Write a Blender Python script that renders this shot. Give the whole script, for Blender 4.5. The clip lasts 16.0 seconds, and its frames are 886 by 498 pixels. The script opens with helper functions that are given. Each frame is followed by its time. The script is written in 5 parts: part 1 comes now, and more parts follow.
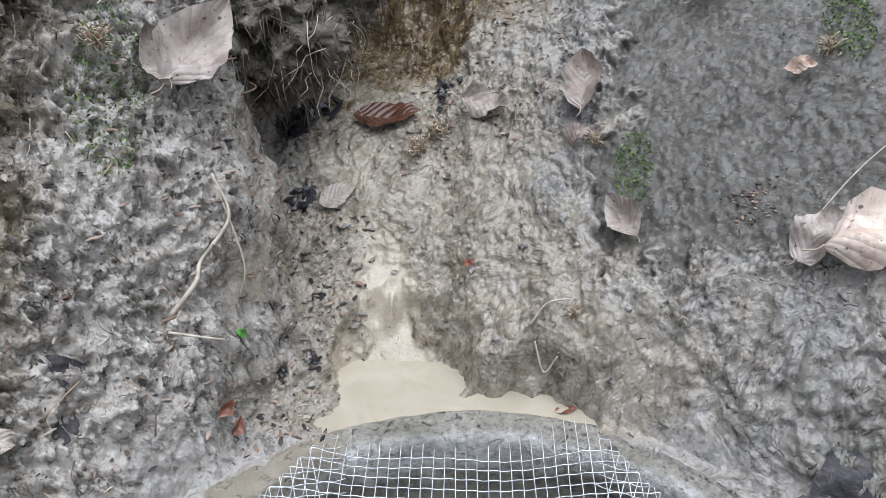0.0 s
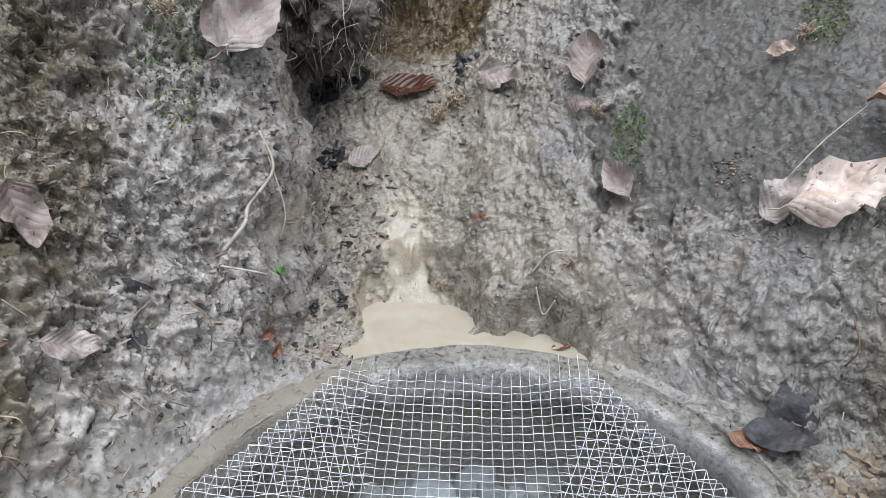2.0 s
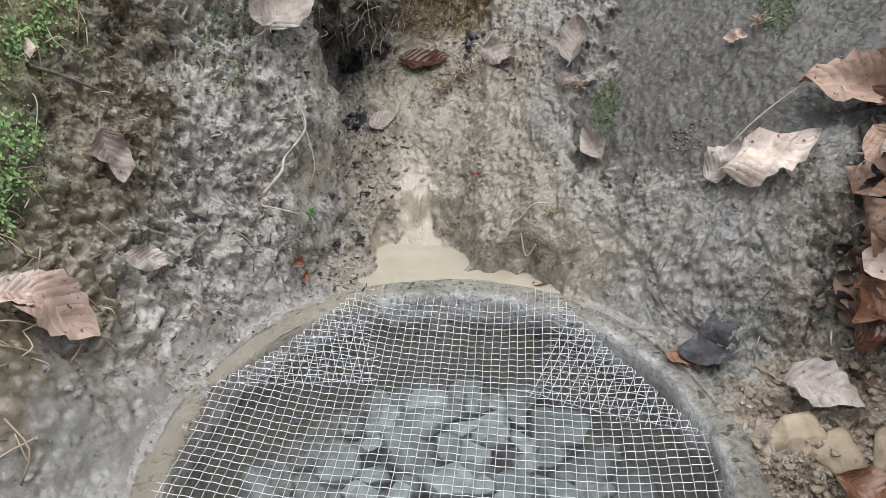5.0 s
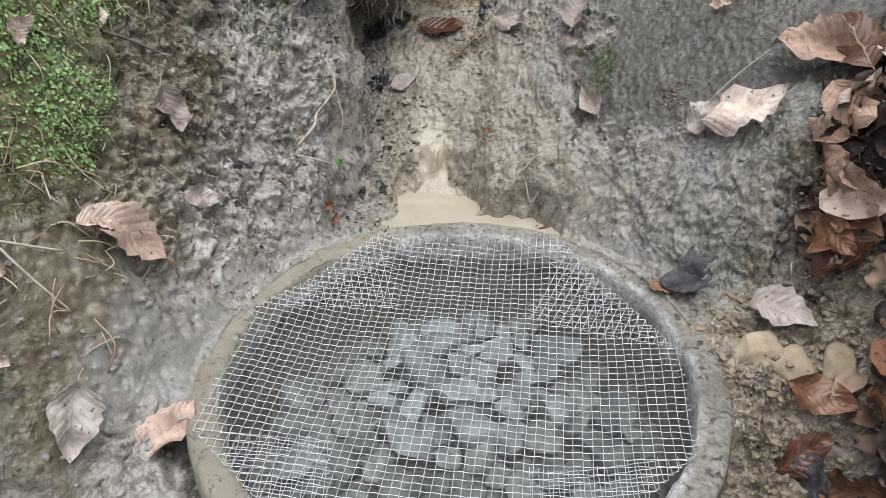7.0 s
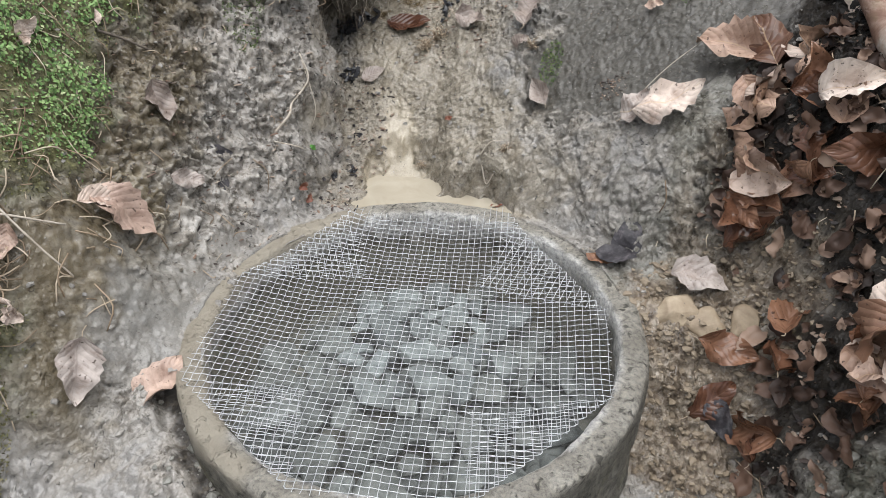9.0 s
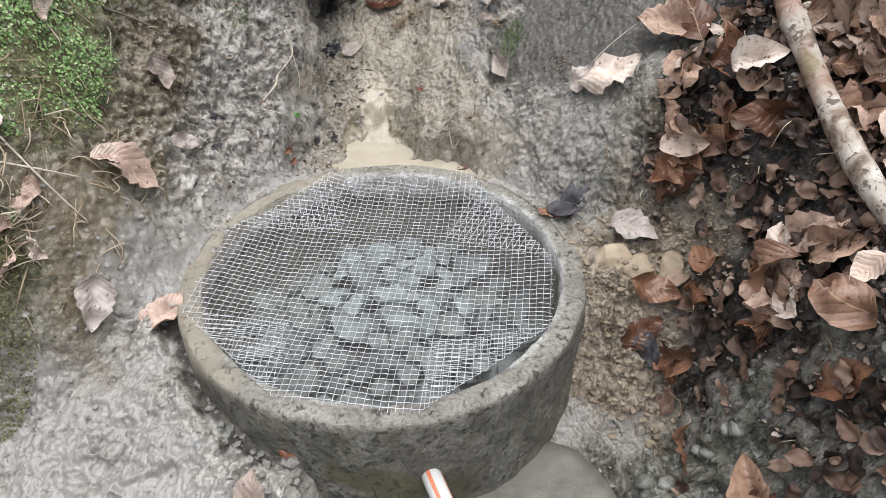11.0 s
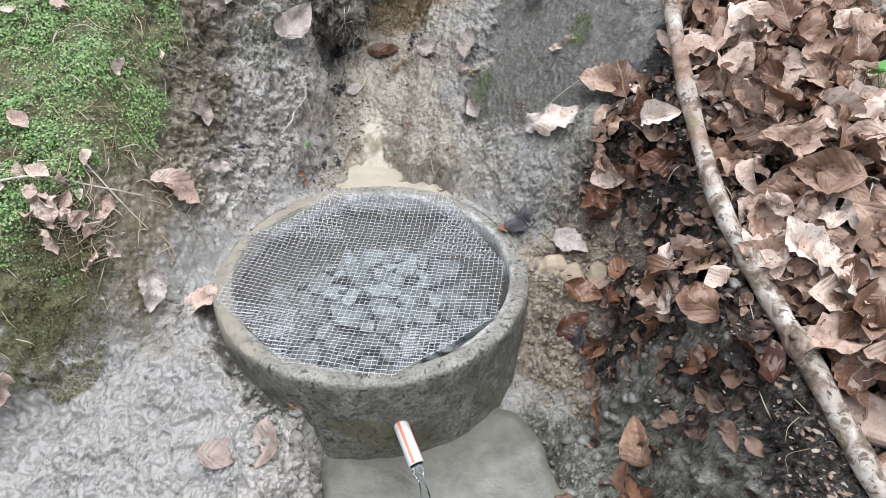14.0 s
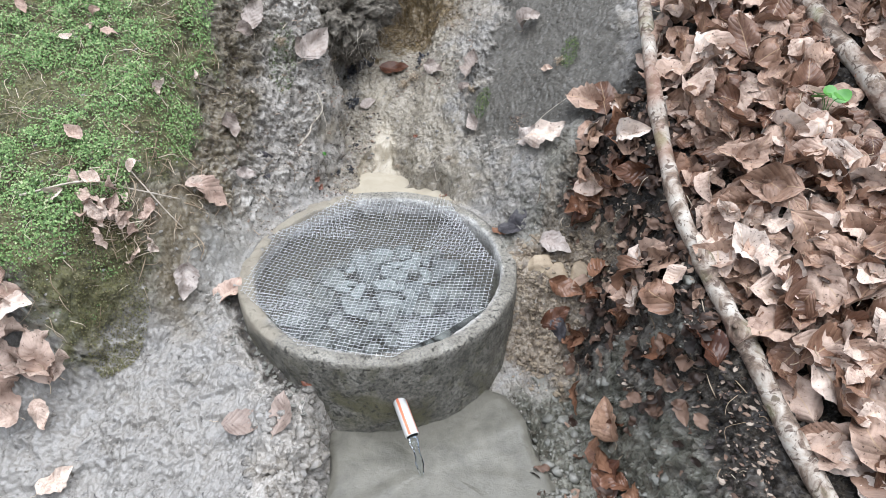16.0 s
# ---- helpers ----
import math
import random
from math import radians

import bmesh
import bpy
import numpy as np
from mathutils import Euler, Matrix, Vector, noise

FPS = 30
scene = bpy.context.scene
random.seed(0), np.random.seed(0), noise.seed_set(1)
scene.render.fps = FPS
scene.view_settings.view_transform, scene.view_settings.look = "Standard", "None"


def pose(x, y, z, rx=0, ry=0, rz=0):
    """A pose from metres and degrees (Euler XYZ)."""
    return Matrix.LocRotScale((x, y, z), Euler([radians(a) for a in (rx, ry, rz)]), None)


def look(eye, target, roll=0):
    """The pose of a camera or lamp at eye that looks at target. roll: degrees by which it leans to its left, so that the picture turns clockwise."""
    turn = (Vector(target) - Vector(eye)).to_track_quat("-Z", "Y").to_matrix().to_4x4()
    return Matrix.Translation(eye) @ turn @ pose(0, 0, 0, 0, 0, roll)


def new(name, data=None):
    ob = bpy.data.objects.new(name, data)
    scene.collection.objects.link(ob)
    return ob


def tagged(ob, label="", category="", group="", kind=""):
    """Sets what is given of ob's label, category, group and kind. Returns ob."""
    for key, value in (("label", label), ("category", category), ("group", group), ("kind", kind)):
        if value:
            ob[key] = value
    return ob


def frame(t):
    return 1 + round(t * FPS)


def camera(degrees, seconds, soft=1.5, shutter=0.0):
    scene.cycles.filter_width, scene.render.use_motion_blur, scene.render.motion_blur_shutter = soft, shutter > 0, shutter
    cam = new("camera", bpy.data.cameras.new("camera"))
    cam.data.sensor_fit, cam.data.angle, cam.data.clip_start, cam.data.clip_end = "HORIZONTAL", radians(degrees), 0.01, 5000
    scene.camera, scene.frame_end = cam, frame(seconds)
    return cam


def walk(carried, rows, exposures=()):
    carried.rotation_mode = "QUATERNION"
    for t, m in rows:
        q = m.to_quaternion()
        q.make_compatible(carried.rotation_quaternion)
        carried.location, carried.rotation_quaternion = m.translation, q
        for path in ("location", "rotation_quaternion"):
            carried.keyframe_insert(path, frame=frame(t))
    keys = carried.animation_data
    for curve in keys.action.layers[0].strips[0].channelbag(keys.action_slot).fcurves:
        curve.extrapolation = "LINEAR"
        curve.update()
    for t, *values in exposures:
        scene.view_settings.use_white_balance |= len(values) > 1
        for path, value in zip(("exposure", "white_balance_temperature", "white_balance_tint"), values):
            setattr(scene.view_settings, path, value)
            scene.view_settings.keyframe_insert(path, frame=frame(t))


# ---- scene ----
cam = camera(64.0, 16.0, 0.65)
PATH = [
    (0, (0.006, -0.227, 0.664), (-0.132, 1.524, -0.294), -1.4),
    (0.5, (0.007, -0.25, 0.668), (-0.138, 1.496, -0.297), -1.2),
    (1, (0.01, -0.276, 0.673), (-0.139, 1.46, -0.308), -0.8),
    (1.5, (0.013, -0.305, 0.681), (-0.14, 1.424, -0.313), -0.4),
    (2, (0.009, -0.325, 0.687), (-0.156, 1.393, -0.323), -0.2),
    (2.5, (0.018, -0.356, 0.693), (-0.162, 1.349, -0.337), 0.3),
    (3, (0.024, -0.379, 0.7), (-0.174, 1.318, -0.339), 0.2),
    (3.5, (0.033, -0.404, 0.713), (-0.184, 1.281, -0.343), -0.0),
    (4, (0.038, -0.428, 0.723), (-0.191, 1.25, -0.342), 0.1),
    (4.2, (0.043, -0.437, 0.728), (-0.188, 1.24, -0.338), 0.3),
    (6.3, (0.082, -0.543, 0.764), (-0.189, 1.099, -0.346), -0.8),
    (6.5, (0.085, -0.558, 0.768), (-0.194, 1.081, -0.344), -0.9),
    (7, (0.095, -0.593, 0.774), (-0.205, 1.023, -0.366), -0.8),
    (7.5, (0.109, -0.622, 0.789), (-0.193, 0.982, -0.368), -0.9),
    (8, (0.12, -0.647, 0.806), (-0.176, 0.951, -0.36), -0.9),
    (8.5, (0.135, -0.665, 0.815), (-0.146, 0.937, -0.349), -0.8),
    (9, (0.156, -0.688, 0.827), (-0.113, 0.91, -0.344), -0.4),
    (9.5, (0.173, -0.72, 0.837), (-0.077, 0.871, -0.35), -0.2),
    (10, (0.182, -0.753, 0.838), (-0.06, 0.824, -0.369), 0.1),
    (10.2, (0.187, -0.765, 0.844), (-0.052, 0.8, -0.378), 0.2),
    (12.3, (0.263, -0.917, 0.947), (0.007, 0.66, -0.257), -0.2),
    (12.5, (0.265, -0.934, 0.963), (0.01, 0.642, -0.242), 0.1),
    (13, (0.272, -0.964, 0.99), (0.032, 0.614, -0.215), 0.8),
    (13.5, (0.294, -1.001, 1.03), (0.029, 0.57, -0.179), 0.6),
    (14, (0.323, -1.037, 1.068), (0.045, 0.53, -0.144), 0.7),
    (14.5, (0.341, -1.074, 1.086), (0.018, 0.475, -0.137), 0.0),
    (15, (0.358, -1.11, 1.122), (0.031, 0.444, -0.093), 0.3),
    (15.5, (0.366, -1.144, 1.146), (0.052, 0.422, -0.058), 0.4),
    (16, (0.399, -1.165, 1.165), (0.059, 0.395, -0.04), -0.0),
]
walk(cam, [(t, look(eye, target, roll)) for t, eye, target, roll in PATH],
     [(0, 1.14, 5850, 10), (2, 1.06, 5900, 10), (4, 1.0, 6150, 10), (7, 1.08, 6250, 10), (10, 1.16, 6350, 10), (12.5, 1.4, 6100, 10), (16, 1.4, 5950, 10)])

# ---- light: overcast daylight that comes over the bank ----
world = bpy.data.worlds.new("world")
scene.world = world
world.use_nodes = True
wn = world.node_tree.nodes
sky = wn.new("ShaderNodeTexSky")
sky.sky_type = "NISHITA"
sky.sun_disc = False
sky.sun_elevation, sky.sun_rotation = radians(82), radians(135)
sky.dust_density, sky.air_density, sky.ozone_density = 4.0, 1.0, 0.6
soft_sky = wn.new("ShaderNodeHueSaturation")
soft_sky.inputs["Saturation"].default_value = 0.35
world.node_tree.links.new(sky.outputs[0], soft_sky.inputs["Color"])
cloud = wn.new("ShaderNodeMix")
cloud.data_type, cloud.blend_type = "RGBA", "DARKEN"
cloud.inputs[0].default_value = 1.0
cloud.inputs[7].default_value = (9.0, 9.1, 9.4, 1)
world.node_tree.links.new(soft_sky.outputs[0], cloud.inputs[6])
world.node_tree.links.new(cloud.outputs[2], wn["Background"].inputs[0])
wn["Background"].inputs[1].default_value = 0.085
sun_data = bpy.data.lights.new("sun", "SUN")
sun_data.energy, sun_data.angle, sun_data.color = 1.7, radians(75), (1.0, 0.985, 0.96)
sun = new("sun", sun_data)
sun.matrix_world = look((0.10, -0.10, 0.98), (0, 0, 0))


# ---- materials ----
def material(name, rough=0.6, spec=0.5):
    m = bpy.data.materials.new(name)
    m.use_nodes = True
    b = m.node_tree.nodes["Principled BSDF"]
    b.inputs["Roughness"].default_value = rough
    b.inputs["Specular IOR Level"].default_value = spec
    return m, m.node_tree.nodes, m.node_tree.links, b


def tex_noise(n, l, scale, detail=6, rough=0.6, vec=None, distort=0.0):
    t = n.new("ShaderNodeTexNoise")
    t.inputs["Scale"].default_value, t.inputs["Detail"].default_value = scale, detail
    t.inputs["Roughness"].default_value, t.inputs["Distortion"].default_value = rough, distort
    if vec is not None:
        l.new(vec, t.inputs["Vector"])
    return t.outputs[0]


def ramp(n, l, fac, stops):
    r = n.new("ShaderNodeValToRGB")
    while len(r.color_ramp.elements) < len(stops):
        r.color_ramp.elements.new(0.5)
    for e, (p, c) in zip(r.color_ramp.elements, stops):
        e.position, e.color = p, (*c, 1) if len(c) == 3 else c
    l.new(fac, r.inputs[0])
    return r.outputs[0]


def grey(v):
    return (v, v, v)


def mix(n, l, fac, a, b, mode="MIX"):
    m = n.new("ShaderNodeMix")
    m.data_type, m.blend_type = "RGBA", mode
    for sock, v in ((m.inputs[0], fac), (m.inputs[6], a), (m.inputs[7], b)):
        if isinstance(v, (int, float)):
            sock.default_value = v
        elif isinstance(v, tuple):
            sock.default_value = (*v, 1)
        else:
            l.new(v, sock)
    return m.outputs[2]


def sums(n, l, op, a, b):
    m = n.new("ShaderNodeMath")
    m.operation, m.use_clamp = op, True
    for sock, v in zip(m.inputs, (a, b)):
        if isinstance(v, (int, float)):
            sock.default_value = v
        else:
            l.new(v, sock)
    return m.outputs[0]


def bump(n, l, b, height, strength=0.5, dist=0.002, under=None):
    k = n.new("ShaderNodeBump")
    k.inputs["Strength"].default_value, k.inputs["Distance"].default_value = strength, dist
    l.new(height, k.inputs["Height"])
    if under is not None:
        l.new(under, k.inputs["Normal"])
    if b is not None:
        l.new(k.outputs[0], b.inputs["Normal"])
    return k.outputs[0]


def place(n):
    return n.new("ShaderNodeTexCoord").outputs["Object"]


def ground_material():
    """Wet clay mud; its other soils lie where the mesh's own masks say."""
    m, n, l, b = material("wet_mud", 0.5, 0.5)
    pos = place(n)

    def mask(name):
        a = n.new("ShaderNodeAttribute")
        a.attribute_name = name
        return a.outputs["Fac"]

    big = tex_noise(n, l, 9, 5, 0.6, pos, 0.4)
    mid = tex_noise(n, l, 30, 6, 0.62, pos, 0.8)
    fine = tex_noise(n, l, 320, 5, 0.7, pos)
    mud = ramp(n, l, mid, [(0.3, (0.247, 0.227, 0.198)), (0.5, (0.29, 0.271, 0.243)), (0.7, (0.332, 0.314, 0.288))])
    mud = mix(n, l, ramp(n, l, big, [(0.46, grey(0)), (0.6, grey(0.5))]), mud, (0.26, 0.225, 0.178))
    mud = mix(n, l, ramp(n, l, tex_noise(n, l, 17, 5, 0.65, pos, 1.0), [(0.50, grey(0)), (0.62, grey(0.6))]), mud, (0.24, 0.234, 0.226))
    clay = ramp(n, l, mid, [(0.3, (0.05, 0.045, 0.036)), (0.55, (0.086, 0.079, 0.066)), (0.72, (0.15, 0.139, 0.12))])
    col = mix(n, l, mask("clay"), mud, clay)
    silt = ramp(n, l, mid, [(0.3, (0.205, 0.175, 0.13)), (0.5, (0.285, 0.25, 0.195)), (0.75, (0.35, 0.315, 0.255))])
    col = mix(n, l, sums(n, l, "MULTIPLY", mask("slick"), 0.6), col, (0.215, 0.206, 0.192))
    col = mix(n, l, mask("silt"), col, silt)
    crumb = ramp(n, l, mid, [(0.28, (0.24, 0.215, 0.18)), (0.45, (0.35, 0.322, 0.285)), (0.7, (0.45, 0.423, 0.385))])
    col = mix(n, l, mask("crumb"), col, crumb)
    flow = ramp(n, l, mid, [(0.3, (0.30, 0.257, 0.187)), (0.5, (0.385, 0.335, 0.252)), (0.75, (0.45, 0.397, 0.31))])
    col = mix(n, l, mask("flow"), col, flow)
    clod = ramp(n, l, mid, [(0.3, (0.07, 0.068, 0.052)), (0.5, (0.155, 0.151, 0.12)), (0.75, (0.28, 0.27, 0.23))])
    col = mix(n, l, mask("clod"), col, clod)
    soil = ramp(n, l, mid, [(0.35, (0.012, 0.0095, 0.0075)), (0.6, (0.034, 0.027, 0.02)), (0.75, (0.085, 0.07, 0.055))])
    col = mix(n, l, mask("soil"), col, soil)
    bare = ramp(n, l, mid, [(0.3, (0.075, 0.058, 0.034)), (0.5, (0.155, 0.125, 0.078)), (0.72, (0.27, 0.23, 0.16))])
    col = mix(n, l, mask("bare"), col, bare)
    gravel = ramp(n, l, mid, [(0.3, (0.075, 0.055, 0.04)), (0.47, (0.20, 0.158, 0.115)), (0.58, (0.29, 0.242, 0.185)), (0.7, (0.39, 0.345, 0.28))])
    col = mix(n, l, mask("gravel"), col, gravel)
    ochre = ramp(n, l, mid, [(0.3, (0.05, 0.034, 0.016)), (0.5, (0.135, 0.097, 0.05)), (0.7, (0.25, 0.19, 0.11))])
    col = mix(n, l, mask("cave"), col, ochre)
    moss = ramp(n, l, mid, [(0.3, (0.055, 0.055, 0.025)), (0.5, (0.115, 0.11, 0.05)), (0.6, (0.15, 0.145, 0.065)), (0.75, (0.22, 0.19, 0.11))])
    col = mix(n, l, mask("moss"), col, moss)
    dirt = ramp(n, l, tex_noise(n, l, 44, 6, 0.7, pos, 1.4), [(0.54, grey(0)), (0.575, grey(0.62)), (0.66, grey(0.8))])
    col = mix(n, l, sums(n, l, "MULTIPLY", dirt, sums(n, l, "ADD", 0.12, mask("crumb"))), col, (0.13, 0.11, 0.085))
    grain = ramp(n, l, fine, [(0.3, grey(0.62)), (0.5, grey(1.0)), (0.68, grey(1.3))])
    col = mix(n, l, sums(n, l, "ADD", 0.42, sums(n, l, "MULTIPLY", mask("clay"), 0.6)), col, grain, "MULTIPLY")
    specks = ramp(n, l, tex_noise(n, l, 130, 3, 0.5, pos, 1.0), [(0.27, grey(0.8)), (0.33, grey(0))])
    col = mix(n, l, specks, col, (0.06, 0.05, 0.045))
    wet = ramp(n, l, tex_noise(n, l, 70, 5, 0.65, pos, 0.4), [(0.36, grey(0.24)), (0.5, grey(0.36)), (0.65, grey(0.5))])
    wet = mix(n, l, sums(n, l, "MULTIPLY", mask("silt"), 0.6), wet, grey(0.2))
    wet = mix(n, l, mask("flow"), wet, grey(0.14))
    wet = mix(n, l, mask("clay"), wet, grey(0.55))
    wet = mix(n, l, sums(n, l, "MULTIPLY", mask("slick"), 0.6), wet, grey(0.2))
    dry = sums(n, l, "ADD", mask("moss"), mask("soil"))
    wet = mix(n, l, dry, wet, grey(0.75))
    calm = sums(n, l, "SUBTRACT", 1.0, sums(n, l, "MULTIPLY", mask("clay"), 0.6))
    calm = sums(n, l, "MULTIPLY", calm, sums(n, l, "SUBTRACT", 1.0, sums(n, l, "MULTIPLY", mask("flow"), 0.75)))
    calm = sums(n, l, "MULTIPLY", calm, sums(n, l, "SUBTRACT", 1.0, sums(n, l, "MULTIPLY", mask("slick"), 0.85)))

    def flaps(scale, twist):
        """Shelves of smeared clay with rounded lips."""
        t = tex_noise(n, l, scale, 3, 0.5, pos, twist)
        return sums(n, l, "MULTIPLY", ramp(n, l, t, [(0.34, grey(0.0)), (0.37, grey(0.25)), (0.44, grey(0.33)), (0.465, grey(0.56)),
                                                     (0.53, grey(0.64)), (0.555, grey(0.85)), (0.63, grey(0.92)), (0.66, grey(1.0))]), calm)

    def vec(op, a, c):
        k = n.new("ShaderNodeVectorMath")
        k.operation = op
        for sock, v in zip(k.inputs, (a, c)):
            if isinstance(v, tuple):
                sock.default_value = v
            else:
                l.new(v, sock)
        return k.outputs["Value"] if op == "DOT_PRODUCT" else k.outputs["Vector"]

    def chips(scale, amount):
        """Flakes of torn clay: each lies at its own tilt, with a step to the next. Gives their height and a value of their own."""
        k = n.new("ShaderNodeTexNoise")
        k.inputs["Scale"].default_value, k.inputs["Detail"].default_value = scale * 0.9, 1
        l.new(pos, k.inputs["Vector"])
        shifted = vec("ADD", pos, vec("MULTIPLY", vec("SUBTRACT", k.outputs["Color"], (0.5, 0.5, 0.5)), (amount / scale,) * 3))
        t = n.new("ShaderNodeTexVoronoi")
        t.inputs["Scale"].default_value = scale
        l.new(shifted, t.inputs["Vector"])
        lean = vec("MULTIPLY", vec("SUBTRACT", t.outputs["Color"], (0.5, 0.5, 0.5)), (scale,) * 3)
        tilt = vec("DOT_PRODUCT", vec("SUBTRACT", shifted, t.outputs["Position"]), lean)
        own = n.new("ShaderNodeSeparateColor")
        l.new(t.outputs["Color"], own.inputs[0])
        m_add = n.new("ShaderNodeMath")
        m_add.operation = "MULTIPLY_ADD"
        l.new(own.outputs[0], m_add.inputs[0])
        m_add.inputs[1].default_value = 0.35
        l.new(tilt, m_add.inputs[2])
        return sums(n, l, "MULTIPLY", sums(n, l, "ADD", m_add.outputs[0], 0.35), sums(n, l, "MULTIPLY", calm, torn)), own.outputs[1]

    torn = ramp(n, l, tex_noise(n, l, 14, 4, 0.6, pos, 0.6), [(0.36, grey(0.2)), (0.5, grey(0.6)), (0.62, grey(1.0))])
    coarse, tone_a = chips(62, 0.6)
    finer, tone_b = chips(150, 0.6)
    finest, tone_c = chips(330, 0.5)
    low = bump(n, l, None, flaps(40, 0.15), 1.0, 0.0022)
    low = bump(n, l, None, coarse, 1.0, 0.0062, low)
    low = bump(n, l, None, finer, 1.0, 0.0034, low)
    bump(n, l, b, finest, 1.0, 0.0014, low)
    tone = sums(n, l, "MULTIPLY", sums(n, l, "ADD", tone_a, tone_b), 0.5)
    flaked = mix(n, l, sums(n, l, "MULTIPLY", sums(n, l, "MULTIPLY", calm, torn), 0.75), col, ramp(n, l, tone, [(0.15, grey(0.55)), (0.5, grey(0.95)), (0.85, grey(1.3))]), "MULTIPLY")
    l.new(flaked, b.inputs["Base Color"])
    gloss = ramp(n, l, tone_b, [(0.0, grey(0.55)), (0.6, grey(0.9)), (1.0, grey(1.5))])
    l.new(mix(n, l, 1.0, wet, gloss, "MULTIPLY"), b.inputs["Roughness"])
    return m


def concrete_material():
    m, n, l, b = material("weathered_concrete", 0.75)
    pos = place(n)
    mid, fine = tex_noise(n, l, 22, 6, 0.65, pos, 0.4), tex_noise(n, l, 150, 6, 0.75, pos)
    col = ramp(n, l, mid, [(0.3, (0.06, 0.056, 0.044)), (0.5, (0.145, 0.138, 0.116)), (0.72, (0.25, 0.24, 0.212))])
    grit = ramp(n, l, fine, [(0.34, (0.22, 0.2, 0.18)), (0.48, (1, 1, 1)), (0.68, (1.7, 1.66, 1.55))])
    col = mix(n, l, 0.8, col, grit, "MULTIPLY")
    blotch = ramp(n, l, tex_noise(n, l, 60, 4, 0.6, pos, 0.8), [(0.35, grey(0.55)), (0.55, grey(1.0)), (0.7, grey(1.25))])
    col = mix(n, l, 0.8, col, blotch, "MULTIPLY")
    algae = ramp(n, l, tex_noise(n, l, 9, 5, 0.65, pos, 0.6), [(0.52, grey(0)), (0.68, grey(0.75))])
    col = mix(n, l, algae, col, (0.125, 0.115, 0.055))
    rim = n.new("ShaderNodeAttribute")
    rim.attribute_name = "rim"
    worn = mix(n, l, 0.75, ramp(n, l, mid, [(0.3, (0.16, 0.148, 0.124)), (0.5, (0.245, 0.23, 0.198)), (0.7, (0.33, 0.315, 0.278))]), grit, "MULTIPLY")
    col = mix(n, l, rim.outputs["Fac"], col, worn)
    pits = ramp(n, l, tex_noise(n, l, 85, 2, 0.5, pos, 0.6), [(0.33, grey(1.0)), (0.39, grey(0.0))])
    col = mix(n, l, sums(n, l, "MULTIPLY", pits, 0.7), col, (0.04, 0.037, 0.03))
    # pale wet concrete under the inner rim, with its light painted in
    lit_band = n.new("ShaderNodeAttribute")
    lit_band.attribute_name = "lit_band"
    lit_concrete = mix(n, l, 0.6, ramp(n, l, mid, [(0.3, (0.27, 0.26, 0.24)), (0.5, (0.46, 0.45, 0.43)), (0.7, (0.66, 0.65, 0.63))]), grit, "MULTIPLY")
    col = mix(n, l, lit_band.outputs["Fac"], col, lit_concrete)
    film = n.new("ShaderNodeAttribute")
    film.attribute_name = "film"
    slick = ramp(n, l, mid, [(0.3, (0.25, 0.22, 0.17)), (0.7, (0.36, 0.325, 0.26))])
    col = mix(n, l, film.outputs["Fac"], col, slick)
    l.new(col, b.inputs["Base Color"])
    l.new(ramp(n, l, mid, [(0.3, grey(0.4)), (0.7, grey(0.8))]), b.inputs["Roughness"])
    low = bump(n, l, None, mid, 0.4, 0.004)
    holes = bump(n, l, None, sums(n, l, "SUBTRACT", 1.0, pits), 1.0, 0.003, low)
    bump(n, l, b, fine, 1.0, 0.005, holes)
    return m


def stone_material(name, dark, light, rough=0.5, scale=30):
    m, n, l, b = material(name, rough)
    pos = place(n)
    info = n.new("ShaderNodeObjectInfo").outputs["Random"]
    mid, fine = tex_noise(n, l, scale, 6, 0.65, pos, 0.3), tex_noise(n, l, scale * 9, 4, 0.7, pos)
    col = ramp(n, l, mid, [(0.32, dark), (0.68, light)])
    tint = ramp(n, l, info, [(0.0, grey(0.62)), (0.5, (1.0, 0.98, 0.94)), (1.0, (1.3, 1.3, 1.28))])
    col = mix(n, l, 1.0, col, tint, "MULTIPLY")
    l.new(col, b.inputs["Base Color"])
    low = bump(n, l, None, mid, 0.6, 0.004)
    bump(n, l, b, fine, 0.6, 0.0015, low)
    return m


DRY_TONES = [(0.0, (0.10, 0.05, 0.033)), (0.15, (0.22, 0.128, 0.086)), (0.36, (0.36, 0.245, 0.182)),
             (0.62, (0.47, 0.35, 0.282)), (0.85, (0.56, 0.455, 0.385)), (1.0, (0.67, 0.59, 0.525))]


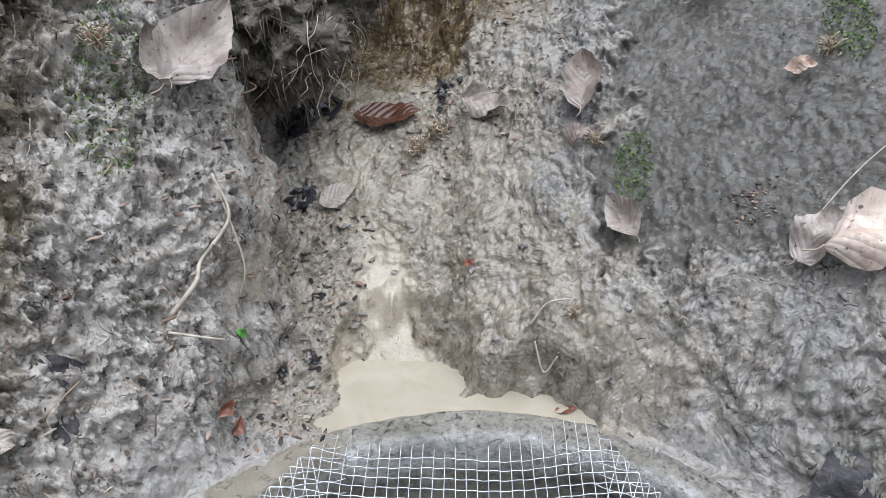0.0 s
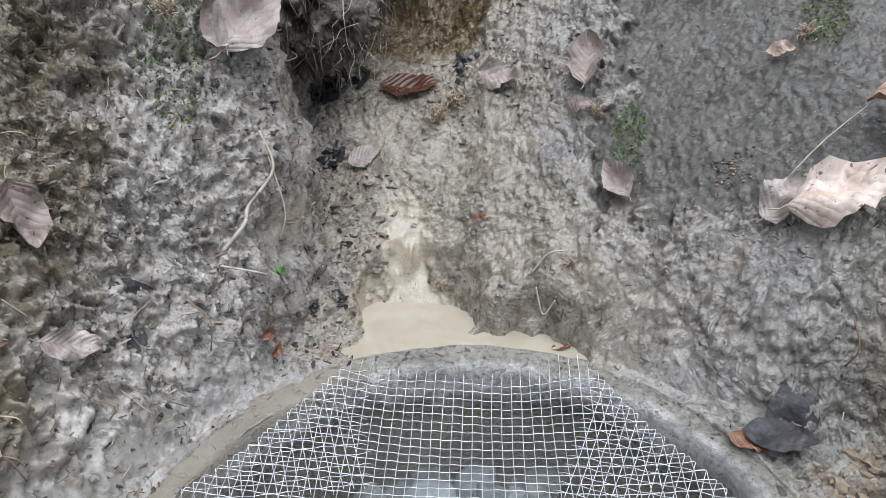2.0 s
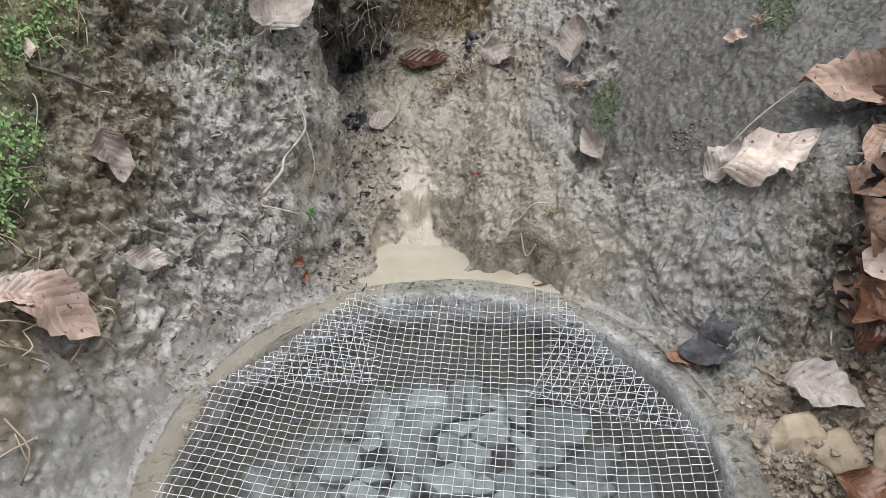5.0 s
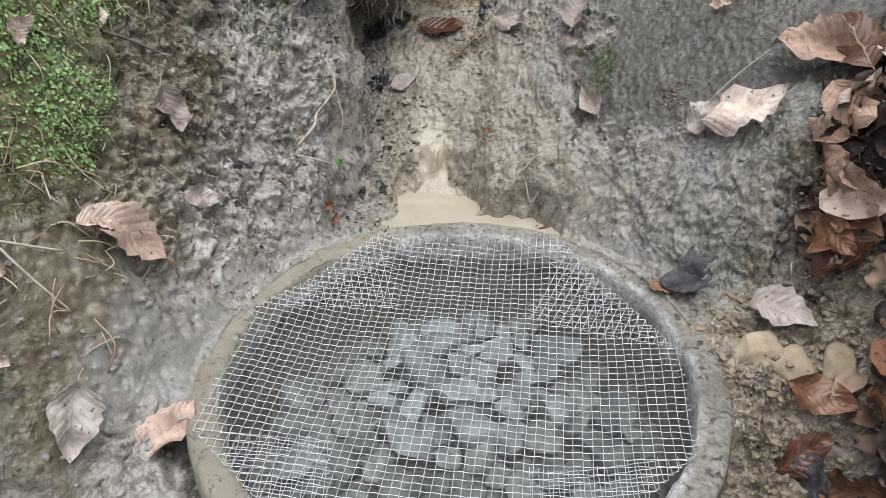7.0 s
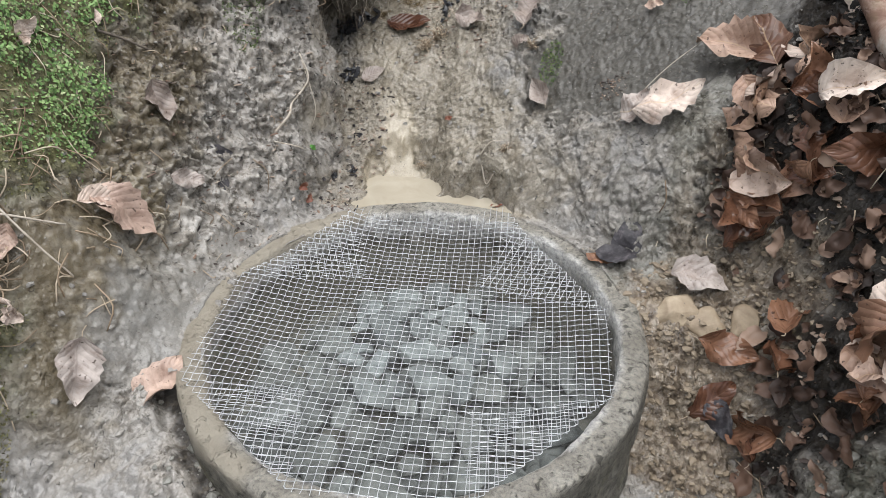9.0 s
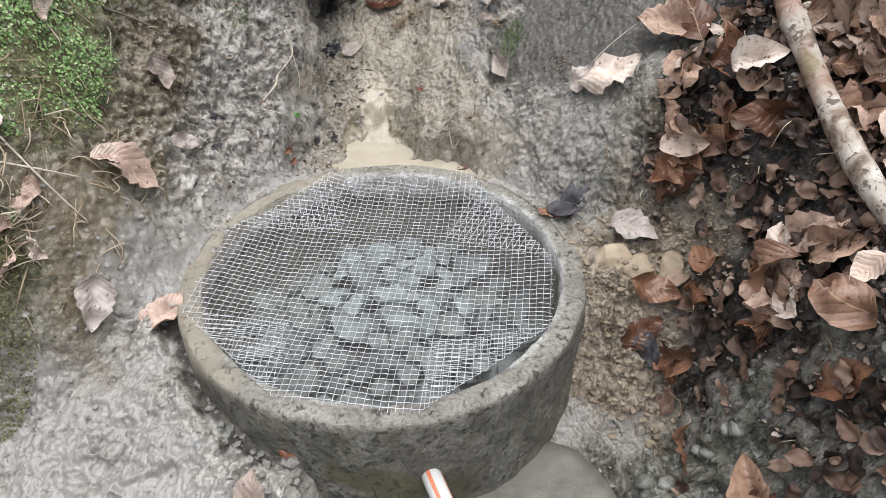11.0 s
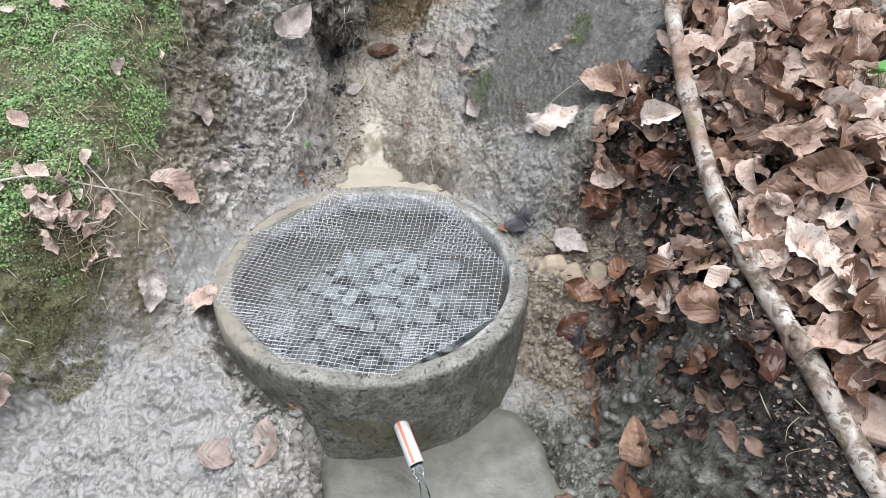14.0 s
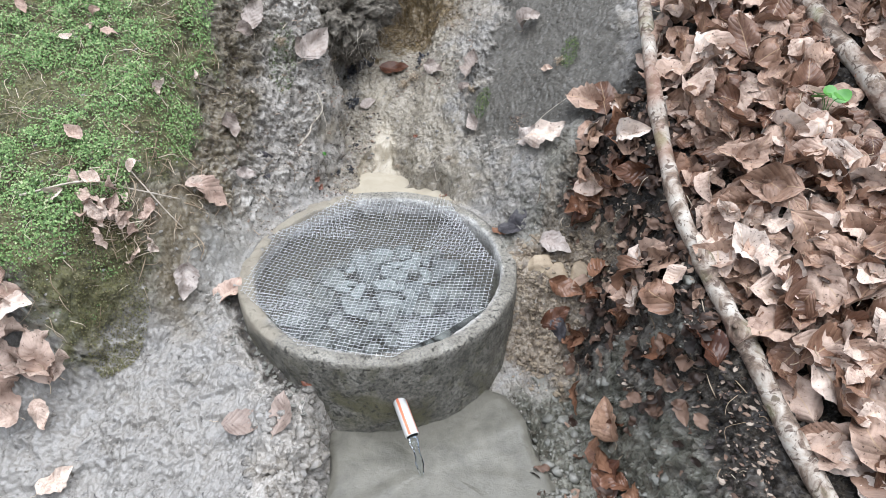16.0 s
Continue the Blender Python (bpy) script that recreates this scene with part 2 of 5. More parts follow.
def leaf_material(name, island, tones=DRY_TONES, vein=(0.52, 0.37, 0.22), gloss=(0.32, 0.55, 0.7)):
    """Dead beech leaf: tan to russet, lighter veins, darker blotches. UV runs along and across the blade."""
    m, n, l, b = material(name, 0.5, 0.4)
    uv = n.new("ShaderNodeTexCoord").outputs["UV"]
    pos = place(n)
    if island:
        rnd = n.new("ShaderNodeNewGeometry").outputs["Random Per Island"]
    else:
        rnd = n.new("ShaderNodeObjectInfo").outputs["Random"]
    col = ramp(n, l, rnd, tones)
    blot = tex_noise(n, l, 45, 5, 0.65, pos, 0.5)
    col = mix(n, l, 1.0, col, ramp(n, l, blot, [(0.3, (0.5, 0.42, 0.38)), (0.5, (0.95, 0.92, 0.9)), (0.7, (1.2, 1.18, 1.15))]), "MULTIPLY")
    sep = n.new("ShaderNodeSeparateXYZ")
    l.new(uv, sep.inputs[0])

    def op(kind, a, c=0.0, clamp=False):
        k = n.new("ShaderNodeMath")
        k.operation, k.use_clamp = kind, clamp
        for sock, v in zip(k.inputs, (a, c)):
            if isinstance(v, (int, float)):
                sock.default_value = v
            else:
                l.new(v, sock)
        return k.outputs[0]

    side = op("ABSOLUTE", op("SUBTRACT", sep.outputs["Y"], 0.5))
    along = op("SUBTRACT", sep.outputs["X"], op("MULTIPLY", side, 0.55))
    wave = op("ABSOLUTE", op("SINE", op("MULTIPLY", along, 26.0)))
    ribs = op("LESS_THAN", wave, 0.13)
    mid = op("LESS_THAN", side, 0.018)
    veins = op("MAXIMUM", op("MULTIPLY", ribs, 0.16), op("MULTIPLY", mid, 0.45))
    col = mix(n, l, veins, col, vein)
    holes = ramp(n, l, tex_noise(n, l, 190, 2, 0.5, pos), [(0.30, grey(0.8)), (0.34, grey(0))])
    col = mix(n, l, holes, col, (0.05, 0.028, 0.018))
    l.new(col, b.inputs["Base Color"])
    l.new(ramp(n, l, rnd, [(k / 2, grey(g)) for k, g in enumerate(gloss)]), b.inputs["Roughness"])
    bump(n, l, b, op("ADD", wave, op("MULTIPLY", blot, 0.8)), 0.35, 0.002)
    return m


def plain_material(name, stops, rough=0.6, scale=60, spec=0.5, bumps=0.3, dist=0.001, metal=0.0):
    """One substance: a noise ramp, with gloss and relief of its own."""
    m, n, l, b = material(name, rough, spec)
    pos = place(n)
    t = tex_noise(n, l, scale, 6, 0.65, pos, 0.3)
    l.new(ramp(n, l, t, stops), b.inputs["Base Color"])
    b.inputs["Metallic"].default_value = metal
    bump(n, l, b, t, bumps, dist)
    return m


def blade_material(name, stops):
    m, n, l, b = material(name, 0.55, 0.35)
    rnd = n.new("ShaderNodeNewGeometry").outputs["Random Per Island"]
    l.new(ramp(n, l, rnd, stops), b.inputs["Base Color"])
    return m


def bark_material():
    m, n, l, b = material("pale_bark", 0.8)
    pos = place(n)
    st = n.new("ShaderNodeMapping")
    l.new(pos, st.inputs[0])
    mid, fine = tex_noise(n, l, 26, 6, 0.65, st.outputs[0], 0.6), tex_noise(n, l, 140, 5, 0.7, pos)
    col = ramp(n, l, mid, [(0.34, (0.06, 0.042, 0.03)), (0.44, (0.19, 0.14, 0.105)), (0.53, (0.36, 0.31, 0.26)), (0.62, (0.46, 0.42, 0.365)), (0.72, (0.58, 0.545, 0.49))])
    spot = ramp(n, l, tex_noise(n, l, 62, 3, 0.6, pos, 1.2), [(0.39, grey(0.9)), (0.46, grey(0))])
    col = mix(n, l, spot, col, (0.09, 0.06, 0.045))
    rub = ramp(n, l, tex_noise(n, l, 7, 4, 0.6, pos, 0.4), [(0.55, grey(0)), (0.66, grey(0.6))])
    col = mix(n, l, rub, col, (0.24, 0.13, 0.09))
    green = ramp(n, l, tex_noise(n, l, 12, 4, 0.6, pos), [(0.58, grey(0)), (0.7, grey(0.5))])
    col = mix(n, l, green, col, (0.17, 0.17, 0.07))
    l.new(col, b.inputs["Base Color"])
    low = bump(n, l, None, mid, 0.6, 0.004)
    bump(n, l, b, fine, 0.5, 0.0012, low)
    return m


def water_material(name, tint, ripple, scale, cloud=0.0):
    """Thin water, clear or a little cloudy: light passes, the surface mirrors by Fresnel."""
    m, n, l, b = material(name, 0.02)
    n.remove(b)
    clear, gloss, blend, fres = (n.new("ShaderNode" + k) for k in ("BsdfTransparent", "BsdfGlossy", "MixShader", "Fresnel"))
    clear.inputs[0].default_value = (*tint, 1)
    gloss.inputs["Color"].default_value = (0.95, 0.97, 1.0, 1)
    gloss.inputs["Roughness"].default_value = 0.03
    fres.inputs["IOR"].default_value = 1.33
    k = bump(n, l, None, tex_noise(n, l, scale, 2, 0.5, place(n), 0.5), ripple, 0.003)
    l.new(k, gloss.inputs["Normal"])
    l.new(k, fres.inputs["Normal"])
    l.new(fres.outputs[0], blend.inputs[0])
    l.new(clear.outputs[0], blend.inputs[1])
    l.new(gloss.outputs[0], blend.inputs[2])
    if cloud:
        silt, body = n.new("ShaderNodeBsdfDiffuse"), n.new("ShaderNodeMixShader")
        silt.inputs[0].default_value = (0.44, 0.435, 0.40, 1)
        body.inputs[0].default_value = cloud
        l.new(clear.outputs[0], body.inputs[1])
        l.new(silt.outputs[0], body.inputs[2])
        l.new(body.outputs[0], blend.inputs[1])
    l.new(blend.outputs[0], n["Material Output"].inputs[0])
    return m


def milky_material():
    m, n, l, b = material("milky_water", 0.22, 0.35)
    pos = place(n)
    t = tex_noise(n, l, 18, 4, 0.6, pos, 0.8)
    l.new(ramp(n, l, t, [(0.3, (0.335, 0.295, 0.225)), (0.7, (0.42, 0.375, 0.295))]), b.inputs["Base Color"])
    bump(n, l, b, tex_noise(n, l, 60, 2, 0.5, pos), 0.08, 0.002)
    return m


MUD = ground_material()
CONCRETE = concrete_material()
BASIN_STONE = stone_material("grey_stone", (0.085, 0.09, 0.088), (0.25, 0.259, 0.253), 0.45, 34)
PALE_STONE = stone_material("pale_grey_stone", (0.14, 0.154, 0.16), (0.36, 0.385, 0.392), 0.45, 34)
SLAB_STONE = stone_material("wet_slab", (0.09, 0.087, 0.073), (0.165, 0.158, 0.135), 0.35, 22)
OCHRE_STONE = stone_material("ochre_stone", (0.20, 0.15, 0.10), (0.40, 0.33, 0.24), 0.6, 24)
SILT_BED = plain_material("basin_silt", [(0.3, (0.09, 0.085, 0.07)), (0.5, (0.17, 0.16, 0.135)), (0.7, (0.25, 0.235, 0.20))], 0.6, 40, 0.4, 0.8, 0.004)
CLOD = plain_material("grey_green_clod", [(0.3, (0.07, 0.068, 0.055)), (0.5, (0.16, 0.157, 0.135)), (0.72, (0.29, 0.28, 0.25))], 0.38, 45, 0.5, 0.8, 0.003)
LEAF = leaf_material("beech_leaf", False)
LITTER = leaf_material("beech_litter", True)
PALE_LEAF = leaf_material("mud_coated_leaf", False, [(0.0, (0.27, 0.228, 0.20)), (0.5, (0.36, 0.315, 0.283)), (1.0, (0.43, 0.385, 0.355))], (0.30, 0.25, 0.22), (0.3, 0.4, 0.5))
MUDDY_LEAF = leaf_material("mud_smeared_leaf", False, [(0.0, (0.20, 0.155, 0.13)), (0.5, (0.26, 0.205, 0.175)), (1.0, (0.32, 0.26, 0.225))], (0.2, 0.15, 0.125), (0.3, 0.4, 0.5))
WET_LEAF = leaf_material("wet_brown_leaf", False, [(0.0, (0.075, 0.034, 0.022)), (0.4, (0.165, 0.082, 0.05)), (0.8, (0.27, 0.15, 0.095)), (1.0, (0.36, 0.25, 0.18))], (0.17, 0.09, 0.055), (0.18, 0.24, 0.3))
PINK_LEAF = leaf_material("dry_pinkish_leaf", False, [(0.0, (0.40, 0.29, 0.235)), (0.5, (0.55, 0.44, 0.37)), (1.0, (0.66, 0.57, 0.50))], (0.40, 0.29, 0.23), (0.45, 0.55, 0.65))
DARK_LEAF = plain_material("rotten_wet_leaf", [(0.3, (0.014, 0.013, 0.015)), (0.55, (0.045, 0.041, 0.045)), (0.75, (0.13, 0.115, 0.12))], 0.42, 70, 0.35, 0.9, 0.003)
BARK = bark_material()
WIRE = plain_material("galvanised_wire", [(0.3, (0.46, 0.47, 0.48)), (0.7, (0.70, 0.71, 0.72))], 0.28, 80, 0.5, 0.2, 0.0005, 0.5)
WATER = water_material("clear_water", (0.86, 0.89, 0.875), 0.3, 16, 0.05)
JET = water_material("running_water", (0.93, 0.95, 0.95), 1.0, 60)
MOSS_DARK = blade_material("dark_moss", [(0.0, (0.03, 0.055, 0.015)), (0.6, (0.08, 0.13, 0.03)), (1.0, (0.16, 0.20, 0.06))])
MILKY = milky_material()
PIPE_GREY = plain_material("grey_plastic", [(0.3, (0.52, 0.51, 0.49)), (0.7, (0.68, 0.67, 0.65))], 0.35, 30, 0.5, 0.05)
PIPE_ORANGE = plain_material("orange_stripe", [(0.3, (0.60, 0.17, 0.09)), (0.7, (0.72, 0.25, 0.14))], 0.4, 30, 0.5, 0.05)
PIPE_DARK = plain_material("dark_pipe_bore", [(0.3, (0.015, 0.015, 0.016)), (0.7, (0.03, 0.03, 0.03))], 0.4, 30, 0.5, 0.05)
GREEN = blade_material("ground_cover_leaf", [(0.0, (0.07, 0.125, 0.042)), (0.3, (0.135, 0.235, 0.075)), (0.6, (0.195, 0.32, 0.105)), (0.85, (0.27, 0.38, 0.15)), (1.0, (0.38, 0.41, 0.23))])
OLIVE = blade_material("dull_moss_leaf", [(0.0, (0.05, 0.042, 0.022)), (0.4, (0.115, 0.105, 0.045)), (0.75, (0.165, 0.165, 0.065)), (1.0, (0.27, 0.225, 0.14))])
FRESH = plain_material("fresh_green_leaf", [(0.3, (0.06, 0.20, 0.035)), (0.7, (0.12, 0.32, 0.06))], 0.4, 50)
STRAW = blade_material("dry_stalks", [(0.0, (0.16, 0.11, 0.07)), (0.4, (0.33, 0.25, 0.17)), (0.75, (0.48, 0.40, 0.30)), (1.0, (0.60, 0.53, 0.42))])
ROOT = plain_material("pale_root", [(0.3, (0.32, 0.27, 0.21)), (0.7, (0.58, 0.52, 0.44))], 0.6, 90)
FINE_ROOT = plain_material("dark_rootlets", [(0.3, (0.045, 0.036, 0.028)), (0.7, (0.17, 0.14, 0.11))], 0.7, 90)
CHARCOAL = plain_material("black_wood_chip", [(0.3, (0.008, 0.008, 0.009)), (0.7, (0.045, 0.045, 0.05))], 0.3, 70, 0.5, 0.6, 0.002)
TURF = plain_material("root_bound_soil", [(0.3, (0.025, 0.021, 0.016)), (0.45, (0.075, 0.065, 0.05)), (0.58, (0.15, 0.132, 0.105)), (0.72, (0.27, 0.245, 0.205))], 0.6, 60, 0.4, 0.9, 0.007)
DEBRIS = blade_material("woody_bits", [(0.0, (0.012, 0.011, 0.012)), (0.35, (0.05, 0.036, 0.03)), (0.55, (0.16, 0.10, 0.07)), (0.75, (0.24, 0.175, 0.13)), (1.0, (0.36, 0.30, 0.245))])
FRAGMENT = blade_material("leaf_bits", [(0.0, (0.02, 0.014, 0.011)), (0.4, (0.06, 0.036, 0.026)), (0.75, (0.15, 0.09, 0.062)), (1.0, (0.30, 0.21, 0.155))])
RUST = plain_material("russet_scrap", [(0.3, (0.10, 0.035, 0.02)), (0.7, (0.24, 0.09, 0.05))], 0.4, 60)


# ---- numeric helpers ----
def lattice(ix, iy, iz, seed):
    h = (ix * 374761393 + iy * 668265263 + iz * 2147483647 + seed * 1274126177) & 0xFFFFFFFF
    h = ((h ^ (h >> 13)) * 1274126177) & 0xFFFFFFFF
    return ((h ^ (h >> 16)) & 0xFFFF) / 32767.5 - 1.0


def vnoise(p, scale, seed=0):
    """Value noise of points (n, 3), from -1 to 1."""
    q = p * scale
    i = np.floor(q).astype(np.int64)
    f = q - i
    f = f * f * f * (f * (f * 6 - 15) + 10)
    out = 0.0
    for dx in (0, 1):
        for dy in (0, 1):
            for dz in (0, 1):
                w = (f[:, 0] if dx else 1 - f[:, 0]) * (f[:, 1] if dy else 1 - f[:, 1]) * (f[:, 2] if dz else 1 - f[:, 2])
                out = out + w * lattice(i[:, 0] + dx, i[:, 1] + dy, i[:, 2] + dz, seed)
    return out


def chips(p, scale, seed=0):
    """Broken flakes: each cell lies at its own tilt and height, about -0.6 to 0.6."""
    q = p * scale
    i0 = np.floor(q).astype(np.int64)
    best, out = np.full(len(p), 9.0), np.zeros(len(p))
    for dx in (-1, 0, 1):
        for dy in (-1, 0, 1):
            for dz in (-1, 0, 1):
                i = i0 + (dx, dy, dz)
                rnd = np.stack([lattice(i[:, 0], i[:, 1], i[:, 2], seed + k) for k in (301, 302, 303)], -1)
                away = q - (i + 0.5 + 0.45 * rnd)
                d = (away ** 2).sum(1)
                lean = rnd[:, ::-1] * np.array((1.0, -1.0, 1.0))
                out = np.where(d < best, (away * lean).sum(1) * 0.8 + 0.22 * rnd[:, 1], out)
                best = np.minimum(best, d)
    return np.clip(out, -0.7, 0.7)


def fbm(p, scale, octaves=4, gain=0.5, seed=0):
    out, amp = 0.0, 1.0
    for o in range(octaves):
        out = out + amp * vnoise(p, scale * 2.03 ** o, seed + o)
        amp *= gain
    return out



# ---- the lie of the land ----
def smax(a, b, k):
    """Smooth maximum."""
    d = np.clip(0.5 + 0.5 * (a - b) / k, 0, 1)
    return b + (a - b) * d + k * d * (1 - d)


def smin(a, b, k):
    return -smax(-a, -b, k)


def sstep(a, b, x):
    t = np.clip((x - a) / (b - a), 0, 1)
    return t * t * (3 - 2 * t)


RIM_Z, RING_R, RING_IN = 0.20, 0.304, 0.267


def left_foot(y):
    """Where the left bank rises from the floor."""
    return np.interp(y, (-0.6, -0.33, -0.2, -0.06, 0.07, 0.16, 0.25, 0.30, 0.37, 0.45, 0.54, 0.65, 0.8),
                     (-0.66, -0.45, -0.335, -0.305, -0.275, -0.245, -0.225, -0.225, -0.195, -0.215, -0.27, -0.25, -0.2))


def right_foot(y):
    """Where the leafy bank rises."""
    return np.interp(y, (-0.6, -0.45, -0.3, -0.15, 0.07, 0.15, 0.234, 0.35, 0.6),
                     (0.62, 0.6, 0.56, 0.45, 0.46, 0.42, 0.37, 0.42, 0.55))


def floor_height(x, y):
    """The valley floor: a mud shelf on the left, the dug-out hollow with the slab on the right, the channel behind."""
    left = 0.2 - 0.40 * np.maximum(0, -(y + 0.12)) + 0.12 * np.maximum(0, -0.3 - x) * sstep(-0.2, -0.3, y)
    left = np.maximum(left, 0.03)
    right = 0.215 * sstep(-0.15, 0.13, y)
    g = left + (right - left) * sstep(-0.055, 0.0, x)
    up = 0.205 * sstep(0.27, 0.68, y) + 0.08 * np.clip(y - 0.64, 0, 0.4)
    return g + up


def base_height(x, y):
    """The lie of the land without its small relief."""
    g = floor_height(x, y)
    top_l = 0.49 + 0.5 * np.clip(y, -0.6, 1.5) - 0.25 * np.clip(x + 0.4, -0.8, 0.4)
    top_l = top_l - 0.08 * sstep(-0.42, -0.30, x) * sstep(0.1, 0.3, y)
    steep = 1.7 + 1.6 * sstep(-0.12, 0.12, y) + 2.2 * sstep(0.16, 0.30, y)
    bank_l = smin(top_l, g + steep * (left_foot(y) - x), 0.07)
    hollow = 0.052 * np.exp(-((np.hypot(x + 0.02, y - 0.1) / 0.36) ** 4))
    plane_r = 0.068 + 0.45 * np.clip(x, -0.2, 1.2) + 0.6 * np.clip(y, -1, 1.5) - hollow
    plane_r = plane_r - 0.9 * np.maximum(0, -x - 0.02) - 0.8 * np.maximum(0, 0.26 - y)
    back = 0.36 + 2.6 * (np.clip(y, 0, 1.1) - 0.735 + 0.5 * np.clip(x, -0.3, 0.2))
    top_r = 0.48 + 0.45 * (np.clip(y, -1, 1.5) - 0.1) + 0.1 * np.clip(x - 0.65, -0.3, 1.5)
    bank_r = smin(top_r, g + 2.6 * (x - right_foot(y)), 0.08)
    h = smax(g, bank_l, 0.05)
    h = smax(h, plane_r, 0.04)
    h = smax(h, smin(back, 0.75 + 0.3 * y, 0.1), 0.05)
    h = smax(h, bank_r, 0.05)
    pool = pool_shape(x, y)
    h = h + (np.minimum(h, 0.189 + 0.8 * np.maximum(0, y - 0.365)) - h) * sstep(2.1, 0.7, pool)
    # the mud is scraped down to the rim
    r = np.hypot(x, y)
    return smin(h, RIM_Z + 0.004 + 1.6 * np.maximum(0, r - RING_R), 0.012)


def pool_shape(x, y):
    """Below 1 inside the milky pool."""
    wave = 0.22 * np.sin(70 * x + 40 * y) + 0.2 * np.sin(95 * y - 60 * x + 1.0) + 0.25 * np.sin(170 * x + 3) * np.sin(150 * y)
    left = ((x + 0.082) / 0.062) ** 2 + ((y - 0.315) / 0.075) ** 2
    right = ((x - 0.02) / 0.085) ** 2 + ((y - 0.285) / 0.040) ** 2
    inlet = ((x + 0.10) / 0.042) ** 2 + ((y - 0.36) / 0.045) ** 2
    return np.minimum(np.minimum(left, right), inlet) + wave


def part(name, mesh, mat, parent=None, label="", smooth=True):
    """One mesh object under a thing, from a bmesh or a mesh."""
    if isinstance(mesh, bmesh.types.BMesh):
        data = bpy.data.meshes.new(name)
        mesh.to_mesh(data)
        mesh.free()
    else:
        data = mesh
    if mat and not data.materials:
        data.materials.append(mat)
    if smooth:
        data.shade_smooth()
    ob = new(name, data)
    if parent is not None:
        ob.parent = parent
    if label:
        ob["label"] = label
    return ob


def mesh_of(name, verts, faces, uvs=None):
    data = bpy.data.meshes.new(name)
    data.from_pydata([tuple(v) for v in verts], [], [tuple(f) for f in faces])
    if uvs is not None:
        layer = data.uv_layers.new(name="UVMap")
        layer.data.foreach_set("uv", np.asarray(uvs)[[v for f in faces for v in f]].ravel())
    data.update()
    return data


def tube(points, radii, sides=6, wobble=0.0, cap=True):
    """Verts and faces of a tube along a line of points."""
    p = np.asarray(points, float)
    n = len(p)
    r = np.broadcast_to(np.asarray(radii, float), (n,))
    tang = np.gradient(p, axis=0)
    tang /= np.linalg.norm(tang, axis=1)[:, None] + 1e-12
    ref = np.array((0.31, 0.17, 0.93)) if abs(tang[:, 2]).mean() < 0.8 else np.array((0.93, 0.2, 0.1))
    u = np.cross(tang, ref)
    u /= np.linalg.norm(u, axis=1)[:, None]
    v = np.cross(tang, u)
    a = np.arange(sides) * 2 * np.pi / sides
    rr = r[:, None] * (1 + wobble * np.random.uniform(-1, 1, (n, sides)))
    verts = p[:, None, :] + rr[..., None] * (np.cos(a)[None, :, None] * u[:, None, :] + np.sin(a)[None, :, None] * v[:, None, :])
    faces = [(i * sides + j, i * sides + (j + 1) % sides, (i + 1) * sides + (j + 1) % sides, (i + 1) * sides + j)
             for i in range(n - 1) for j in range(sides)]
    if cap:
        faces += [tuple(range(sides))[::-1], tuple((n - 1) * sides + j for j in range(sides))]
    return verts.reshape(-1, 3), faces


def spline(points, n):
    """A smooth line through a few points (Catmull-Rom)."""
    p = np.asarray(points, float)
    q = np.vstack([2 * p[0] - p[1], p, 2 * p[-1] - p[-2]])
    out = []
    for t in np.linspace(0, len(p) - 1 - 1e-9, n):
        i = int(t)
        f = t - i
        a, b, c, d = q[i:i + 4]
        out.append(0.5 * (2 * b + (c - a) * f + (2 * a - 5 * b + 4 * c - d) * f * f + (3 * b - a - 3 * c + d) * f ** 3))
    return np.array(out)


def joined(name, pieces):
    """One mesh from many (verts, faces)."""
    verts, faces, off = [], [], 0
    for v, f in pieces:
        verts.append(np.asarray(v))
        faces += [tuple(k + off for k in face) for face in f]
        off += len(v)
    return mesh_of(name, np.vstack(verts), faces)


# ---- ground ----
def gap_line(zones, far):
    """Grid lines: (end, step) zones from a start, then ever wider steps to the far edge."""
    line = [zones[0][0]]
    for end, step in zones[1:]:
        line += list(np.arange(line[-1] + step, end, step))
    up, down = [], []
    d, x = zones[-1][1] * 1.35, line[-1] + zones[-1][1]
    while x < far:
        up.append(x)
        d *= 1.35
        x += d
    d, x = zones[1][1] * 1.35, line[0] - zones[1][1]
    while x > -far:
        down.append(x)
        d *= 1.35
        x -= d
    return np.array(down[::-1] + line + up)


